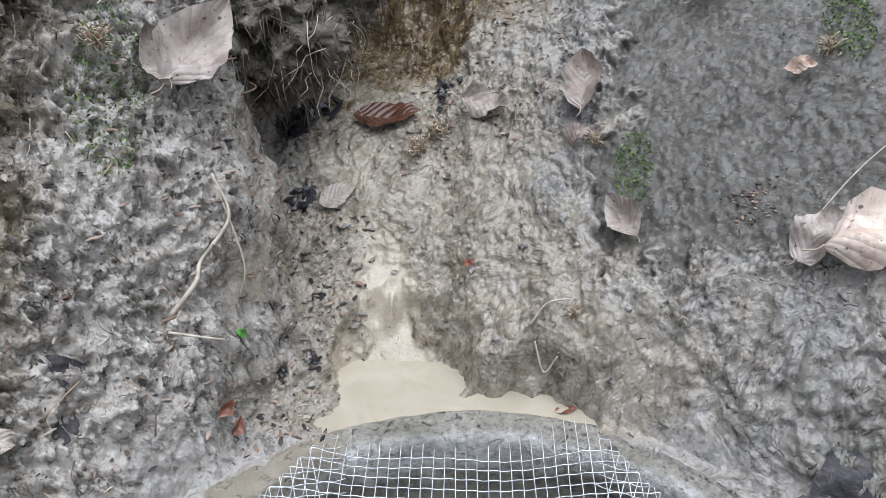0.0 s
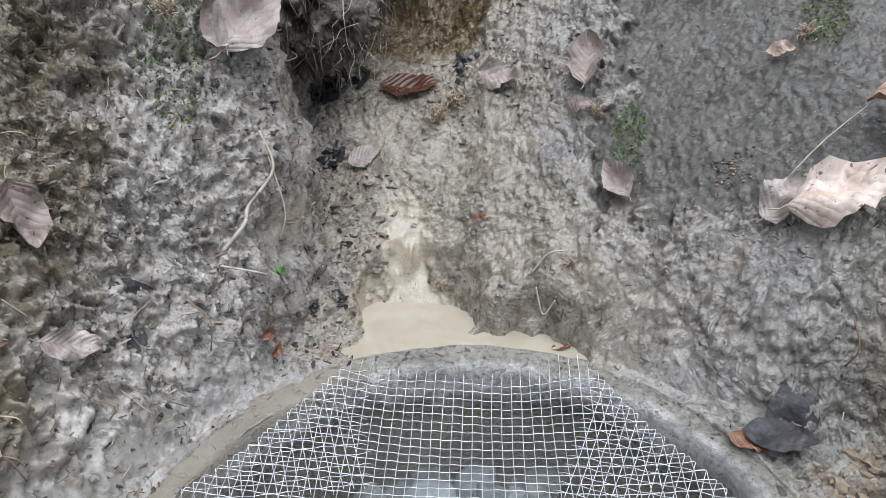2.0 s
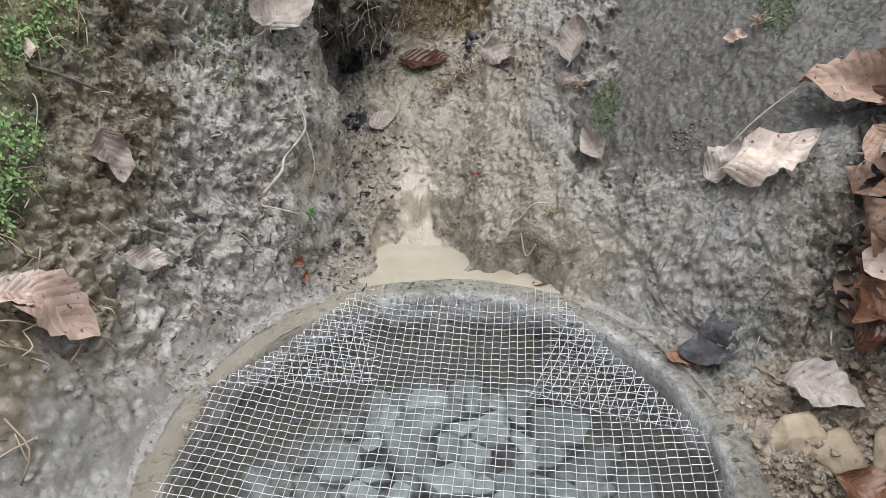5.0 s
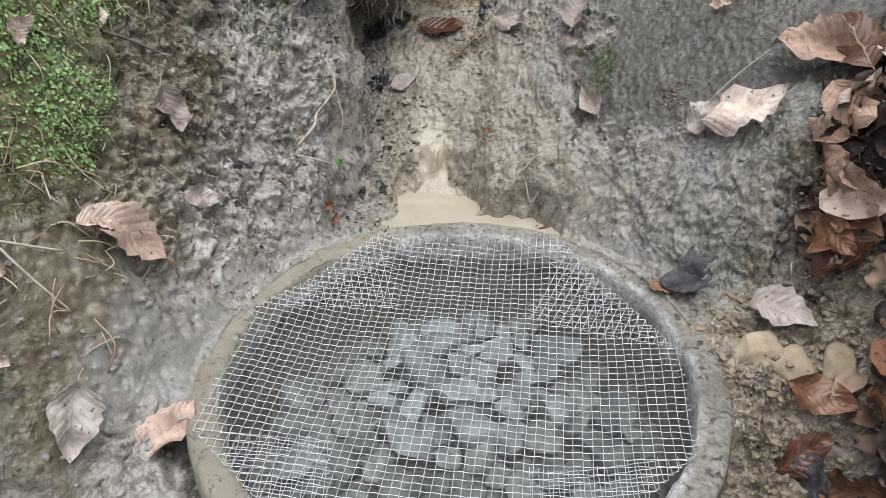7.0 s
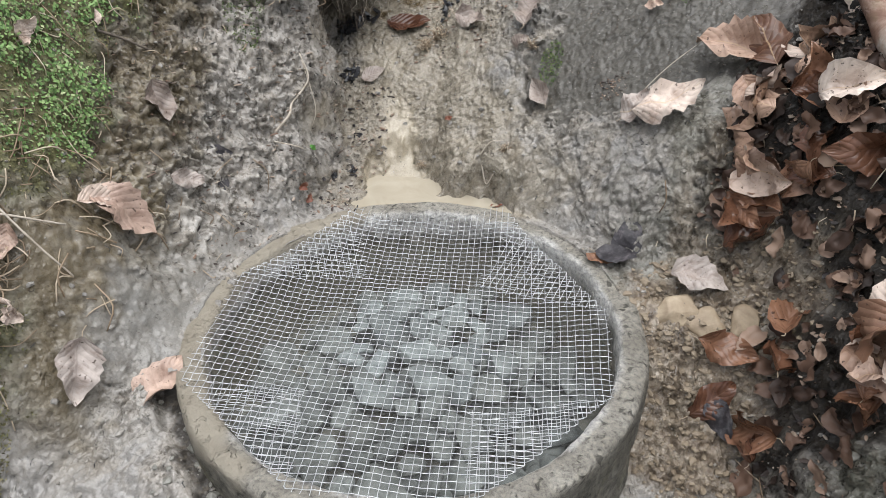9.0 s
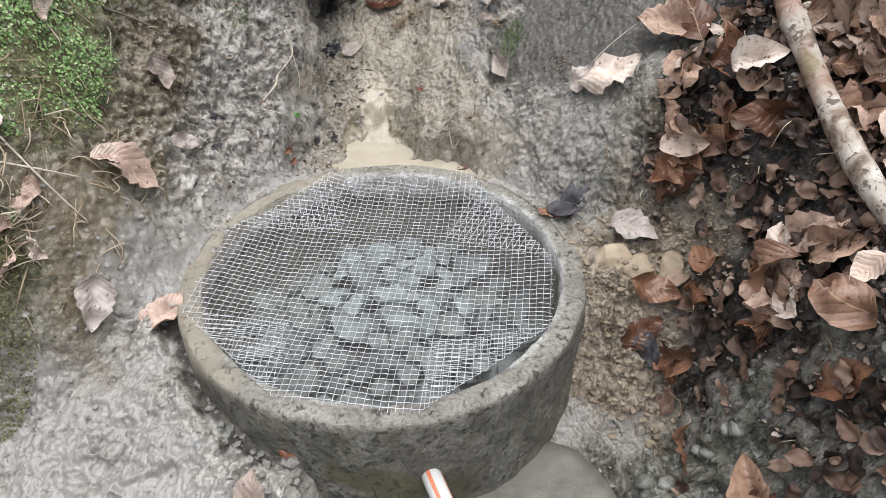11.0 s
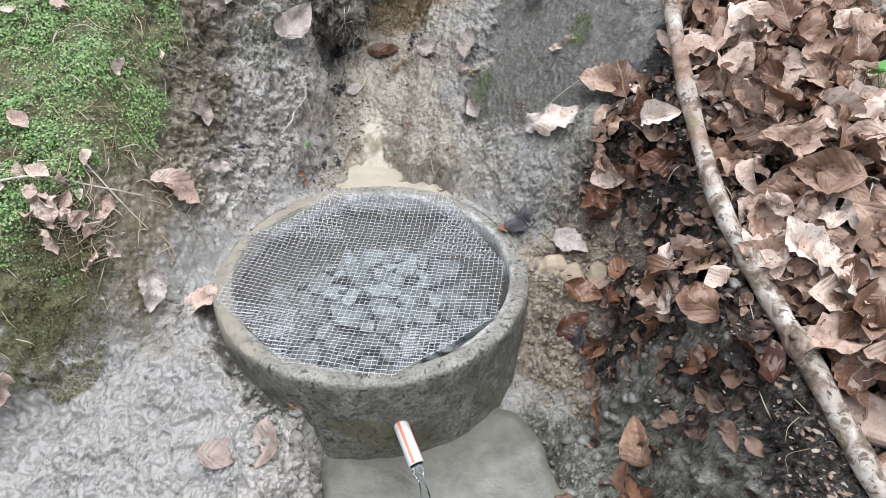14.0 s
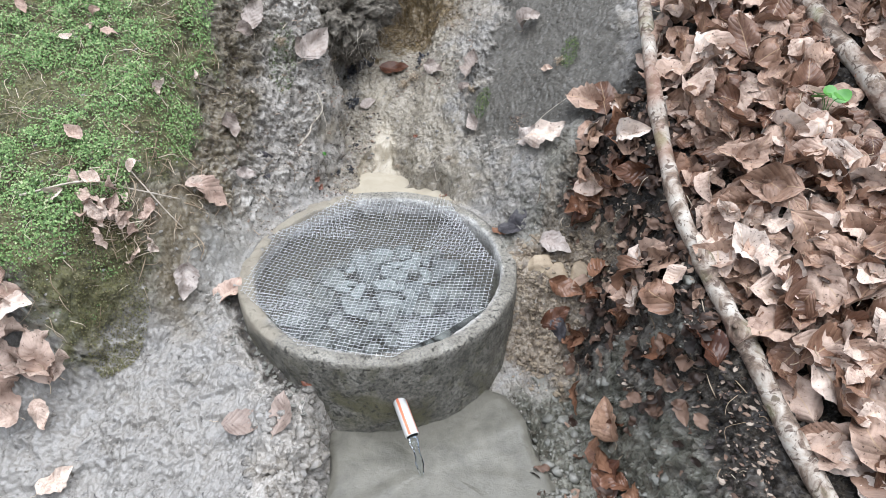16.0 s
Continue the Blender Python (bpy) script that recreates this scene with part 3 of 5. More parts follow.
def masks(p):
    """Where each soil lies, from 0 to 1, with ragged edges."""
    x, y = p[:, 0], p[:, 1]
    rag = 0.030 * fbm(p, 16, 4, 0.6, 40) + 0.012 * fbm(p, 70, 3, 0.6, 44)
    r = np.hypot(x, y)
    lf, rf = left_foot(y), right_foot(y)
    top = lf - x
    edge = np.interp(y, (-0.33, -0.2, -0.14, -0.04, 0.04, 0.13, 0.16, 0.36, 0.6), (0.02, 0.05, 0.13, 0.127, 0.125, 0.18, 0.19, 0.25, 0.3))
    moss = sstep(-0.02, 0.03, top - edge + rag * 0.8) * sstep(-0.40, -0.33, y + rag)
    crumb = sstep(-0.02, 0.05, top + rag) * (1 - moss) * sstep(-0.12, 0.06, y + rag)
    lane = np.interp(y, (0.3, 0.38, 0.45, 0.52, 0.65, 0.8), (-0.05, -0.095, -0.115, -0.135, -0.15, -0.16))
    wide = np.interp(y, (0.27, 0.31, 0.36, 0.43, 0.55, 0.7, 0.8), (0.16, 0.165, 0.165, 0.145, 0.15, 0.13, 0.10))
    silt = sstep(0.09, -0.06, np.abs(x - lane - 0.02) - wide + rag * 2.2) * sstep(0.25, 0.275, y)
    silt = np.maximum(silt, 0.75 * sstep(0.66, 0.76, y + rag) * sstep(0.16, 0.1, x + rag) * sstep(-0.25, -0.2, x))
    clay = sstep(0.11, 0.125, x + rag - 0.1 * (y - 0.4)) * sstep(0.345, 0.36, y + 0.25 * (x - 0.2) + rag) * sstep(0.47, 0.42, x - 0.1 * (y - 0.4) + rag)
    stream = np.interp(y, (0.36, 0.41, 0.45, 0.50, 0.56, 0.66), (-0.10, -0.10, -0.112, -0.145, -0.165, -0.17))
    breadth = np.interp(y, (0.36, 0.40, 0.45, 0.52, 0.60, 0.70), (0.05, 0.028, 0.024, 0.034, 0.045, 0.05))
    flow = sstep(0.014, -0.008, np.abs(x - stream) - breadth + rag * 0.5) * sstep(0.33, 0.36, y) * (0.25 + 0.75 * sstep(0.50, 0.43, y + rag)) * sstep(0.74, 0.68, y)
    crumb = crumb * (1 - 0.9 * silt)
    soil = sstep(-0.01, 0.05, x - rf - 0.06 * sstep(-0.06, -0.16, y) + rag * 1.3)
    soil = np.maximum(soil, sstep(0.43, 0.49, x + rag * 1.4) * sstep(-0.12, -0.02, y) * sstep(0.27, 0.2, y))
    # the gap between mud shelf and ring gets the same near-black colour
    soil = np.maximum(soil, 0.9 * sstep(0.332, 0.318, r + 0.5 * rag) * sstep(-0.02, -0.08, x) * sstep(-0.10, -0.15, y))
    soil = np.maximum(soil, 0.2 * sstep(0.075, 0.03, np.hypot((x - 0.29) * 0.8, y - 0.195) + rag))
    gravel = sstep(0.085, 0.05, np.hypot(x - 0.38, (y - 0.03) * 0.8) - 0.04 + rag) * (1 - 0.6 * soil)
    bare = 0.95 * sstep(-0.10, -0.04, top - edge + rag) * (1 - moss) * sstep(-0.27, -0.2, y) * sstep(0.5, 0.3, y)
    grit = sstep(0.50, 0.45, x + rag) * sstep(0.33, 0.36, x + rag) * sstep(-0.14, -0.05, y) * sstep(0.28, 0.2, y + rag)
    gravel = np.maximum(gravel, 0.7 * grit * (1 - soil))
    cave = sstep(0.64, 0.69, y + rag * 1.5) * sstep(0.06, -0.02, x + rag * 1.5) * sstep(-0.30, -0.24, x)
    front = sstep(0.29, 0.36, x + rag) * sstep(-0.07, -0.14, y + rag)
    crumb = np.maximum(crumb, 0.8 * front)
    clod = front * (1 - soil)
    clod = np.maximum(clod, 0.65 * sstep(0.14, 0.08, np.hypot((x - 0.38) * 0.85, y - 0.17) + rag * 2.0))
    clod = np.maximum(clod, 0.35 * np.exp(-((x + 0.37) / 0.10) ** 2 - ((y + 0.02) / 0.15) ** 2))
    broken = sstep(0.375, 0.33, r + rag) * sstep(0.0, -0.08, x) * sstep(-0.12, -0.17, y)
    broken = np.maximum(broken, sstep(0.06, 0.02, np.abs(x + 0.05) + rag) * sstep(-0.26, -0.30, y))
    crumb = np.maximum(crumb, 0.75 * broken)
    # beyond the dug-out spring: mossy forest floor with bare earth
    far = sstep(1.3, 2.4, r)
    wood = sstep(-0.25, 0.25, fbm(p, 1.1, 4, 0.6, 47))
    moss, soil = moss + (wood - moss) * far, soil + (0.85 * (1 - wood) - soil) * far
    crumb, silt, bare, flow, clod, clay, gravel = (m * (1 - far) for m in (crumb, silt, bare, flow, clod, clay, gravel))
    slick = np.maximum(np.exp(-((x + 0.34) / 0.11) ** 4 - (y / 0.17) ** 4), sstep(0.02, -0.05, x) * sstep(-0.22, -0.29, y)) * (1 - moss) * (1 - far)
    return dict(slick=slick, cave=cave * (1 - far), moss=moss, crumb=crumb, silt=silt, bare=bare, flow=flow, clod=clod, clay=clay, soil=soil * (1 - 0.8 * gravel), gravel=gravel)


def ledges(n, steps):
    """Turns smooth noise into shelves with crisp lips."""
    q = n * steps
    i = np.floor(q)
    return (i + sstep(0.0, 0.16, q - i) * 0.85 + 0.15 * (q - i)) / steps


def ground_points(x, y):
    """Points of the finished surface over plan positions, and their normals."""
    e = 0.004
    z = base_height(x, y)
    gx = (base_height(x + e, y) - base_height(x - e, y)) / (2 * e)
    gy = (base_height(x, y + e) - base_height(x, y - e)) / (2 * e)
    nrm = np.stack([-gx, -gy, np.ones_like(z)], -1)
    nrm /= np.linalg.norm(nrm, axis=1)[:, None]
    p = np.stack([x, y, z], -1)
    k = masks(p)
    near = sstep(3.0, 1.2, np.hypot(x, y))
    lumps = fbm(p, 17, 2, 0.5, 3)
    def drift(scale, seed):
        return np.stack([fbm(p, scale, 2, 0.5, seed + k) for k in (0, 5, 10)], -1)

    warp = p + 0.014 * drift(17, 500) + 0.006 * drift(58, 530) + 0.0022 * drift(150, 545)

    def cracks(scale, width, seed, gate):
        return -np.exp(-((fbm(warp, scale, 3, 0.5, seed) / width) ** 2)) * sstep(-0.25, 0.25, fbm(p, gate, 2, 0.5, seed + 6))

    clods, grains = chips(warp, 38, 1), chips(warp, 85, 2)
    crumbs = fbm(p, 150, 3, 0.7, 21)
    plates = ledges(fbm(warp, 95, 3, 0.55, 97), 2.2) * 0.0034
    patch = sstep(-0.35, 0.35, fbm(p, 9, 3, 0.5, 81))
    plates = plates * (0.3 + 0.7 * patch)
    flakes = ledges(fbm(warp, 12, 3, 0.5, 86), 2.4) * 0.0055 + ledges(fbm(warp, 24, 3, 0.5, 90), 2.6) * 0.0045 + ledges(fbm(warp, 47, 3, 0.5, 94), 2.5) * 0.0065 * (0.2 + 0.8 * patch) + plates
    rents = 0.0075 * cracks(15, 0.05, 110, 9) + 0.0045 * cracks(42, 0.09, 116, 20) + 0.0025 * cracks(105, 0.16, 122, 40)
    rough = 0.8 * flakes + rents + (0.3 + 0.7 * patch) * (0.0055 * clods + 0.004 * grains) + 0.0007 * crumbs
    # fingers dragged down the slope beside the channel
    drag = np.stack([x * 0.8 - y * 0.6, (x * 0.6 + y * 0.8) * 0.3, z * 0.3], -1) + 0.012 * drift(9, 560)
    grooves = np.minimum(0, np.abs(fbm(drag, 26, 2, 0.45, 130)) / 0.22 - 1)
    slope = sstep(0.08, 0.14, x) * sstep(0.14, 0.22, y) * sstep(0.55, 0.45, y)
    rough = rough + 0.004 * grooves * slope
    holes = np.minimum(0, fbm(warp, 18, 3, 0.55, 70) + 0.2)
    torn = warp * np.array((1.0, 1.0, 0.35))
    shreds = 1 - 2 * np.abs(fbm(torn, 52, 3, 0.6, 140))
    wild = 0.9 * flakes + 2.0 * rents + 0.032 * holes + 0.009 * ledges(fbm(torn, 15, 3, 0.5, 150), 2.4) + 0.004 * fbm(torn, 42, 4, 0.6, 144) + 0.003 * shreds + 0.007 * clods + 0.006 * grains + 0.0014 * crumbs
    # trowelled smooth beside the ring, flaky in front
    smear = np.exp(-((x + 0.34) / 0.11) ** 4 - ((y - 0.0) / 0.17) ** 4)
    tow = np.stack([x * 0.88 - y * 0.48, (x * 0.48 + y * 0.88) * 0.16, z * 0.3], -1) + 0.006 * drift(14, 600)
    strokes = 0.0045 * fbm(tow, 34, 3, 0.55, 610) + 0.004 * ledges(fbm(tow, 22, 3, 0.5, 620), 2.5) + 0.5 * plates + 0.5 * rents + 0.0005 * crumbs
    d = rough + (strokes - rough) * 0.85 * smear
    shelf = sstep(0.02, -0.05, x) * sstep(-0.22, -0.29, y)
    slabs = ledges(fbm(warp, 11, 3, 0.5, 630), 2.4) * 0.014 + 0.011 * chips(warp, 17, 9) + 0.0045 * clods + 0.3 * plates + 1.5 * rents
    d = d + (slabs - d) * 0.85 * shelf
    d = d + (wild - d) * np.clip(k["crumb"] + 0.5 * k["soil"], 0, 1)
    d = d + (0.10 * rough + 0.3 * plates + 0.0009 * crumbs - 0.006 - d) * 0.95 * k["clay"]
    d = d + (0.006 * lumps + 0.5 * flakes + 0.0035 * clods + 0.002 * grains + 0.0006 * crumbs - d) * 0.7 * k["silt"]
    streaks = fbm(np.stack([x * 3.0, y * 0.5, z * 0.5], -1), 26, 3, 0.5, 120)
    d = d + (0.0025 * streaks + 0.002 * lumps - 0.006 - d) * 0.9 * k["flow"]
    d = d + (0.5 * wild + 0.004 * crumbs - d) * k["gravel"]
    r = np.hypot(x, y)
    d = d * near * (0.25 + 0.75 * sstep(0.30, 0.36, r))
    d = d * (0.3 + 0.7 * sstep(0.6, 1.2, pool_shape(x, y)))
    p = p + nrm * d[:, None]
    slab = sstep(0.02, -0.01, np.maximum(np.abs(x - 0.2) - 0.2, np.abs(y + 0.4) - 0.24))
    p[:, 2] -= 0.03 * slab
    # a gap left between the mud shelf and the ring
    p[:, 2] -= 0.02 * sstep(0.334, 0.316, r + 0.006 * lumps) * sstep(-0.02, -0.08, x) * sstep(-0.10, -0.15, y)
    p[:, 2] = np.where(np.hypot(p[:, 0], p[:, 1]) < 0.288, -0.07, p[:, 2])
    return p, nrm, k


def ground():
    xs = gap_line([(-0.88, 0), (-0.45, 0.003), (0.42, 0.0017), (1.06, 0.0034)], 60.0)
    ys = gap_line([(-0.66, 0), (0.08, 0.0024), (0.66, 0.0017), (0.98, 0.003)], 60.0)
    gx, gy = np.meshgrid(xs, ys)
    p, _, k = ground_points(gx.ravel(), gy.ravel())
    w, h = len(xs), len(ys)
    i = np.arange(w * h).reshape(h, w)
    quads = np.stack([i[:-1, :-1], i[:-1, 1:], i[1:, 1:], i[1:, :-1]], -1).reshape(-1, 4)
    data = bpy.data.meshes.new("ground")
    data.vertices.add(len(p))
    data.vertices.foreach_set("co", p.ravel())
    data.loops.add(quads.size)
    data.loops.foreach_set("vertex_index", quads.ravel().astype(np.int32))
    data.polygons.add(len(quads))
    data.polygons.foreach_set("loop_start", np.arange(0, quads.size, 4, dtype=np.int32))
    data.update(calc_edges=True)
    for name, v in k.items():
        data.attributes.new(name, "FLOAT", "POINT").data.foreach_set("value", v.astype(np.float32))
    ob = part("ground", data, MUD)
    return tagged(ob, "wet grey clay mud of a dug-out hillside spring", "ground", kind="structure")


ground()


def on_ground(x, y, lift=0.0):
    p, n, _ = ground_points(np.array([x], float), np.array([y], float))
    return p[0] + n[0] * lift, n[0]


def lathe(profile, sides, wear=0.0, seed=0):
    prof = np.asarray(profile, float)
    a = np.arange(sides) * 2 * np.pi / sides
    v = np.stack([prof[:, 0, None] * np.cos(a), prof[:, 0, None] * np.sin(a), np.broadcast_to(prof[:, 1, None], (len(prof), sides))], -1).reshape(-1, 3)
    if wear:
        out = v.copy()
        out[:, 2] = 0
        out /= np.linalg.norm(out, axis=1)[:, None] + 1e-9
        v = v + out * (wear * fbm(v, 24, 4, 0.6, seed))[:, None]
        v[:, 2] += 0.7 * wear * fbm(v, 30, 4, 0.6, seed + 9)
    m = len(prof)
    faces = [(i * sides + j, i * sides + (j + 1) % sides, (i + 1) % m * sides + (j + 1) % sides, (i + 1) % m * sides + j)
             for i in range(m) for j in range(sides)]
    return v, faces


def concrete_ring():
    t, b = RIM_Z, -0.10
    prof = [(RING_R, b)] + [(RING_R, z) for z in np.linspace(b + 0.02, t - 0.012, 20)]
    prof += [(RING_R - 0.001, t - 0.005), (RING_R - 0.003, t - 0.002), (RING_R - 0.007, t), (RING_R - 0.016, t + 0.0005), (RING_IN + 0.012, t), (RING_IN + 0.005, t - 0.001), (RING_IN + 0.001, t - 0.005)]
    prof += [(RING_IN, z) for z in np.linspace(t - 0.016, b + 0.02, 16)] + [(RING_IN, b)]
    v, f = lathe(prof, 420, 0.0022, 5)
    data = mesh_of("concrete_ring", v, f)
    film = sstep(0.015, -0.03, v[:, 0] + 0.15 + 0.06 * fbm(v, 14, 3, 0.6, 8)) * sstep(RIM_Z - 0.04, RIM_Z - 0.01, v[:, 2])
    inside = sstep(RING_IN + 0.006, RING_IN + 0.003, np.hypot(v[:, 0], v[:, 1]))
    # upper inner wall, where the colour is brightened as if lit
    lit_band = inside * sstep(0.155, 0.175, v[:, 2] + 0.012 * fbm(v, 20, 3, 0.6, 28))
    film = np.maximum(film, 0.8 * inside * sstep(0.15, 0.12, v[:, 2] + 0.012 * fbm(v, 26, 3, 0.6, 29)))
    data.attributes.new("lit_band", "FLOAT", "POINT").data.foreach_set("value", lit_band.astype(np.float32))
    data.attributes.new("film", "FLOAT", "POINT").data.foreach_set("value", film.astype(np.float32))
    rim = sstep(RIM_Z - 0.016, RIM_Z - 0.004, v[:, 2] + 0.004 * fbm(v, 40, 3, 0.6, 18))
    data.attributes.new("rim", "FLOAT", "POINT").data.foreach_set("value", rim.astype(np.float32))
    ob = tagged(part("concrete_ring", data, CONCRETE), "weathered concrete well ring sunk in mud around a spring", "well ring")
    # mud smeared over the rim on the bank's side
    ang, rad = np.meshgrid(np.linspace(radians(140), radians(206), 260), np.linspace(0.269, 0.311, 16), indexing="ij")
    p = np.stack([rad * np.cos(ang), rad * np.sin(ang), np.zeros_like(ang)], -1).reshape(-1, 3)
    rise = 0.006 * fbm(p, 20, 4, 0.6, 61) + 0.0025 * fbm(p, 90, 3, 0.6, 65) - 0.003 + 0.012 * sstep(0.287, 0.311, rad.ravel())
    rise *= sstep(radians(140), radians(156), ang.ravel()) * sstep(radians(206), radians(180), ang.ravel())
    p[:, 2] = t - 0.0015 + np.maximum(rise, -0.004)
    k = np.arange(260 * 16).reshape(260, 16)
    quads = np.stack([k[:-1, :-1], k[:-1, 1:], k[1:, 1:], k[1:, :-1]], -1).reshape(-1, 4)
    part("mud_crust", mesh_of("mud_crust", p, quads.tolist()), MUD, ob, "brown mud smeared over the rim")
    return ob


concrete_ring()

# ---- water and stones in the ring ----
WATER_Z = 0.138


def rock_mesh(name, seed, size, flat=0.7, rough=0.25):
    bm = bmesh.new()
    bmesh.ops.create_icosphere(bm, subdivisions=3, radius=1.0)
    v = np.array([q.co for q in bm.verts])
    d = 1 + rough * fbm(v, 0.9, 2, 0.5, seed) + 0.09 * fbm(v, 2.6, 3, 0.5, seed + 3)
    rng = np.random.default_rng(seed)
    v = v * d[:, None]
    for _ in range(9):
        nrm = rng.normal(size=3)
        nrm /= np.linalg.norm(nrm)
        over = np.maximum(0, v @ nrm - rng.uniform(0.42, 0.72))
        v -= over[:, None] * nrm * 0.97
    v *= np.array((1.0, rng.uniform(0.65, 0.95), flat)) * size
    for q, c in zip(bm.verts, v):
        q.co = c
    data = bpy.data.meshes.new(name)
    bm.to_mesh(data)
    bm.free()
    return data


def heap(x, y):
    """Top of the stone heap: highest behind the middle, low along the walls."""
    return 0.058 + 0.048 * sstep(0.25, 0.06, np.hypot(x - 0.03, (y - 0.05) * 0.85))


def basin_stones():
    kinds = [rock_mesh("stone", 100 + k, 0.05, 0.42, 0.18) for k in range(10)]
    rng = np.random.default_rng(7)
    count = 0
    for layer, (drop, want, lo, hi, reach) in enumerate(((0.030, 110, 0.75, 1.15, 0.24), (0.010, 110, 0.45, 1.1, 0.225))):
        placed, tries = [], 0
        while len(placed) < want and tries < 9000:
            tries += 1
            a, r, k = rng.uniform(0, 6.283), reach * math.sqrt(rng.uniform()), rng.uniform(lo, hi)
            x, y = r * math.cos(a), r * math.sin(a)
            if layer and x < -0.12 and rng.uniform() < 0.4:
                continue
            if all(math.hypot(x - u, y - w) > 0.027 * (k + q) for u, w, q in placed):
                placed.append((x, y, k))
                pale = layer and math.hypot(x - 0.0, y - 0.09) < 0.13
                ob = part("stone", kinds[count % 10], BASIN_STONE)
                if pale:
                    ob.data = ob.data.copy()
                    ob.data.materials.clear()
                    ob.data.materials.append(PALE_STONE)
                ob.matrix_world = pose(x, y, heap(x, y) - drop + rng.uniform(-0.007, 0.007), *rng.uniform(-24, 24, 2), rng.uniform(0, 360)) @ Matrix.Scale(k, 4)
                tagged(ob, "pale blue-grey angular stone lying under water in the ring" if pale else "grey angular stone lying under water in the ring", "stone", "stones in the ring")
                count += 1


basin_stones()
bed_r = np.linspace(0.001, 0.2655, 24)
bed = lathe([(r, 0.034 + 0.012 * sstep(0.2, 0.0, r)) for r in bed_r] + [(0.2655, -0.06), (0.001, -0.06)], 96)
bed[0][:, 2] += 0.012 * fbm(bed[0], 30, 3, 0.6, 77) * (bed[0][:, 2] > 0)
tagged(part("silt_bed", mesh_of("silt_bed", *bed), SILT_BED), "grey-brown silt under the stones in the ring", "silt bed", kind="structure")
film = lathe([(0.0005, WATER_Z), (0.06, WATER_Z), (0.12, WATER_Z), (0.19, WATER_Z), (RING_IN + 0.001, WATER_Z)], 96)
film = (film[0], [q[::-1] for q in film[1][:96 * 4]])
surface = tagged(part("water_surface", mesh_of("water_surface", *film), WATER), "clear still spring water standing in the concrete ring", "water", kind="structure")
surface.visible_shadow = False


# ---- wire mesh ----
# a square sheet whose four corners are folded under: each fold by two points, the sheet kept on the left of the way from one to the other
MESH_FOLDS = [((-0.150, 0.236), (-0.262, 0.056)), ((0.214, 0.112), (0.104, 0.262)), ((-0.240, -0.160), (-0.085, -0.272)), ((0.120, -0.258), (0.263, -0.090))]
MESH_FOLDS = [(np.array(a), np.array(b)) for a, b in MESH_FOLDS]


def mesh_height(x, y):
    """The sheet lies on the rim and sags over the water; the back edge dips between its corners."""
    r = np.hypot(x, y)
    sag = 0.017 * sstep(0.275, 0.14, r) + 0.006 * sstep(0.06, 0.2, y) * sstep(0.15, 0.03, np.abs(x + 0.03))
    lift = 0.010 * np.exp(-((x + 0.155) / 0.03) ** 2 - ((y - 0.24) / 0.03) ** 2) + 0.010 * np.exp(-((x - 0.09) / 0.04) ** 2 - ((y - 0.265) / 0.03) ** 2)
    ripple = 0.0022 * np.sin(11 * np.arctan2(y, x) + 1.0) * sstep(0.17, 0.27, r) + 0.0008 * np.sin(31 * x + 3) * np.cos(27 * y)
    return RIM_Z + 0.0045 - sag + lift + ripple


def wire_mesh():
    top = new("wire_mesh")
    top.location = (0, 0, RIM_Z)
    rng = np.random.default_rng(5)
    pitch, skew = 0.0098, radians(2.2)
    c, q = math.cos(skew), math.sin(skew)
    low, high = np.array((-0.262, -0.276)), np.array((0.252, 0.246))
    for across in (0, 1):
        for k in range(60):
            off = low[across] + pitch * (k + 0.3)
            if off > high[across]:
                break
            lo, hi = low[1 - across] - 0.004 * rng.uniform(), high[1 - across] + 0.004 * rng.uniform()
            if not across:
                hi += 0.018 * np.exp(-((off + 0.15) / 0.05) ** 2) + 0.022 * np.exp(-((off - 0.08) / 0.05) ** 2)
            t = np.linspace(lo, hi, 190)
            u, v = (t, np.full_like(t, off)) if across else (np.full_like(t, off), t)
            u = u + 0.0010 * np.sin(17 * v + 0.6 * across + 1.0) + 0.0004 * np.sin(41 * v + k)
            v = v + 0.0010 * np.sin(15 * u + 2.0) + 0.0004 * np.sin(37 * u + k)
            x, y = c * u - q * v, q * u + c * v
            under = np.zeros_like(x)
            for a, b in MESH_FOLDS:
                way = (b - a) / np.linalg.norm(b - a)
                out = (x - a[0]) * way[1] - (y - a[1]) * way[0]
                over = np.maximum(0, out)
                # the flap is turned under and hangs a little askew
                x, y = x - 2 * over * way[1] + 0.03 * over * way[0], y + 2 * over * way[0] + 0.03 * over * way[1]
                under = under + 0.0035 * sstep(0.0, 0.006, over) + 0.16 * over
            weave = 0.0005 * (1 if across else -1) * np.cos(np.pi * t / pitch)
            pts = np.stack([x, y, mesh_height(x, y) + weave - under - RIM_Z], -1)
            for end in (slice(0, 3), slice(-3, None)):
                pts[end, 2] += rng.uniform(-0.004, 0.004) * (np.array((1, 0.6, 0.2)) if end.start == 0 else np.array((0.2, 0.6, 1)))
            part("wire", mesh_of("wire", *tube(pts, 0.00044, 5)), WIRE, top)
    return tagged(top, "galvanised square wire mesh with folded corners over the concrete ring", "wire mesh")


wire_mesh()


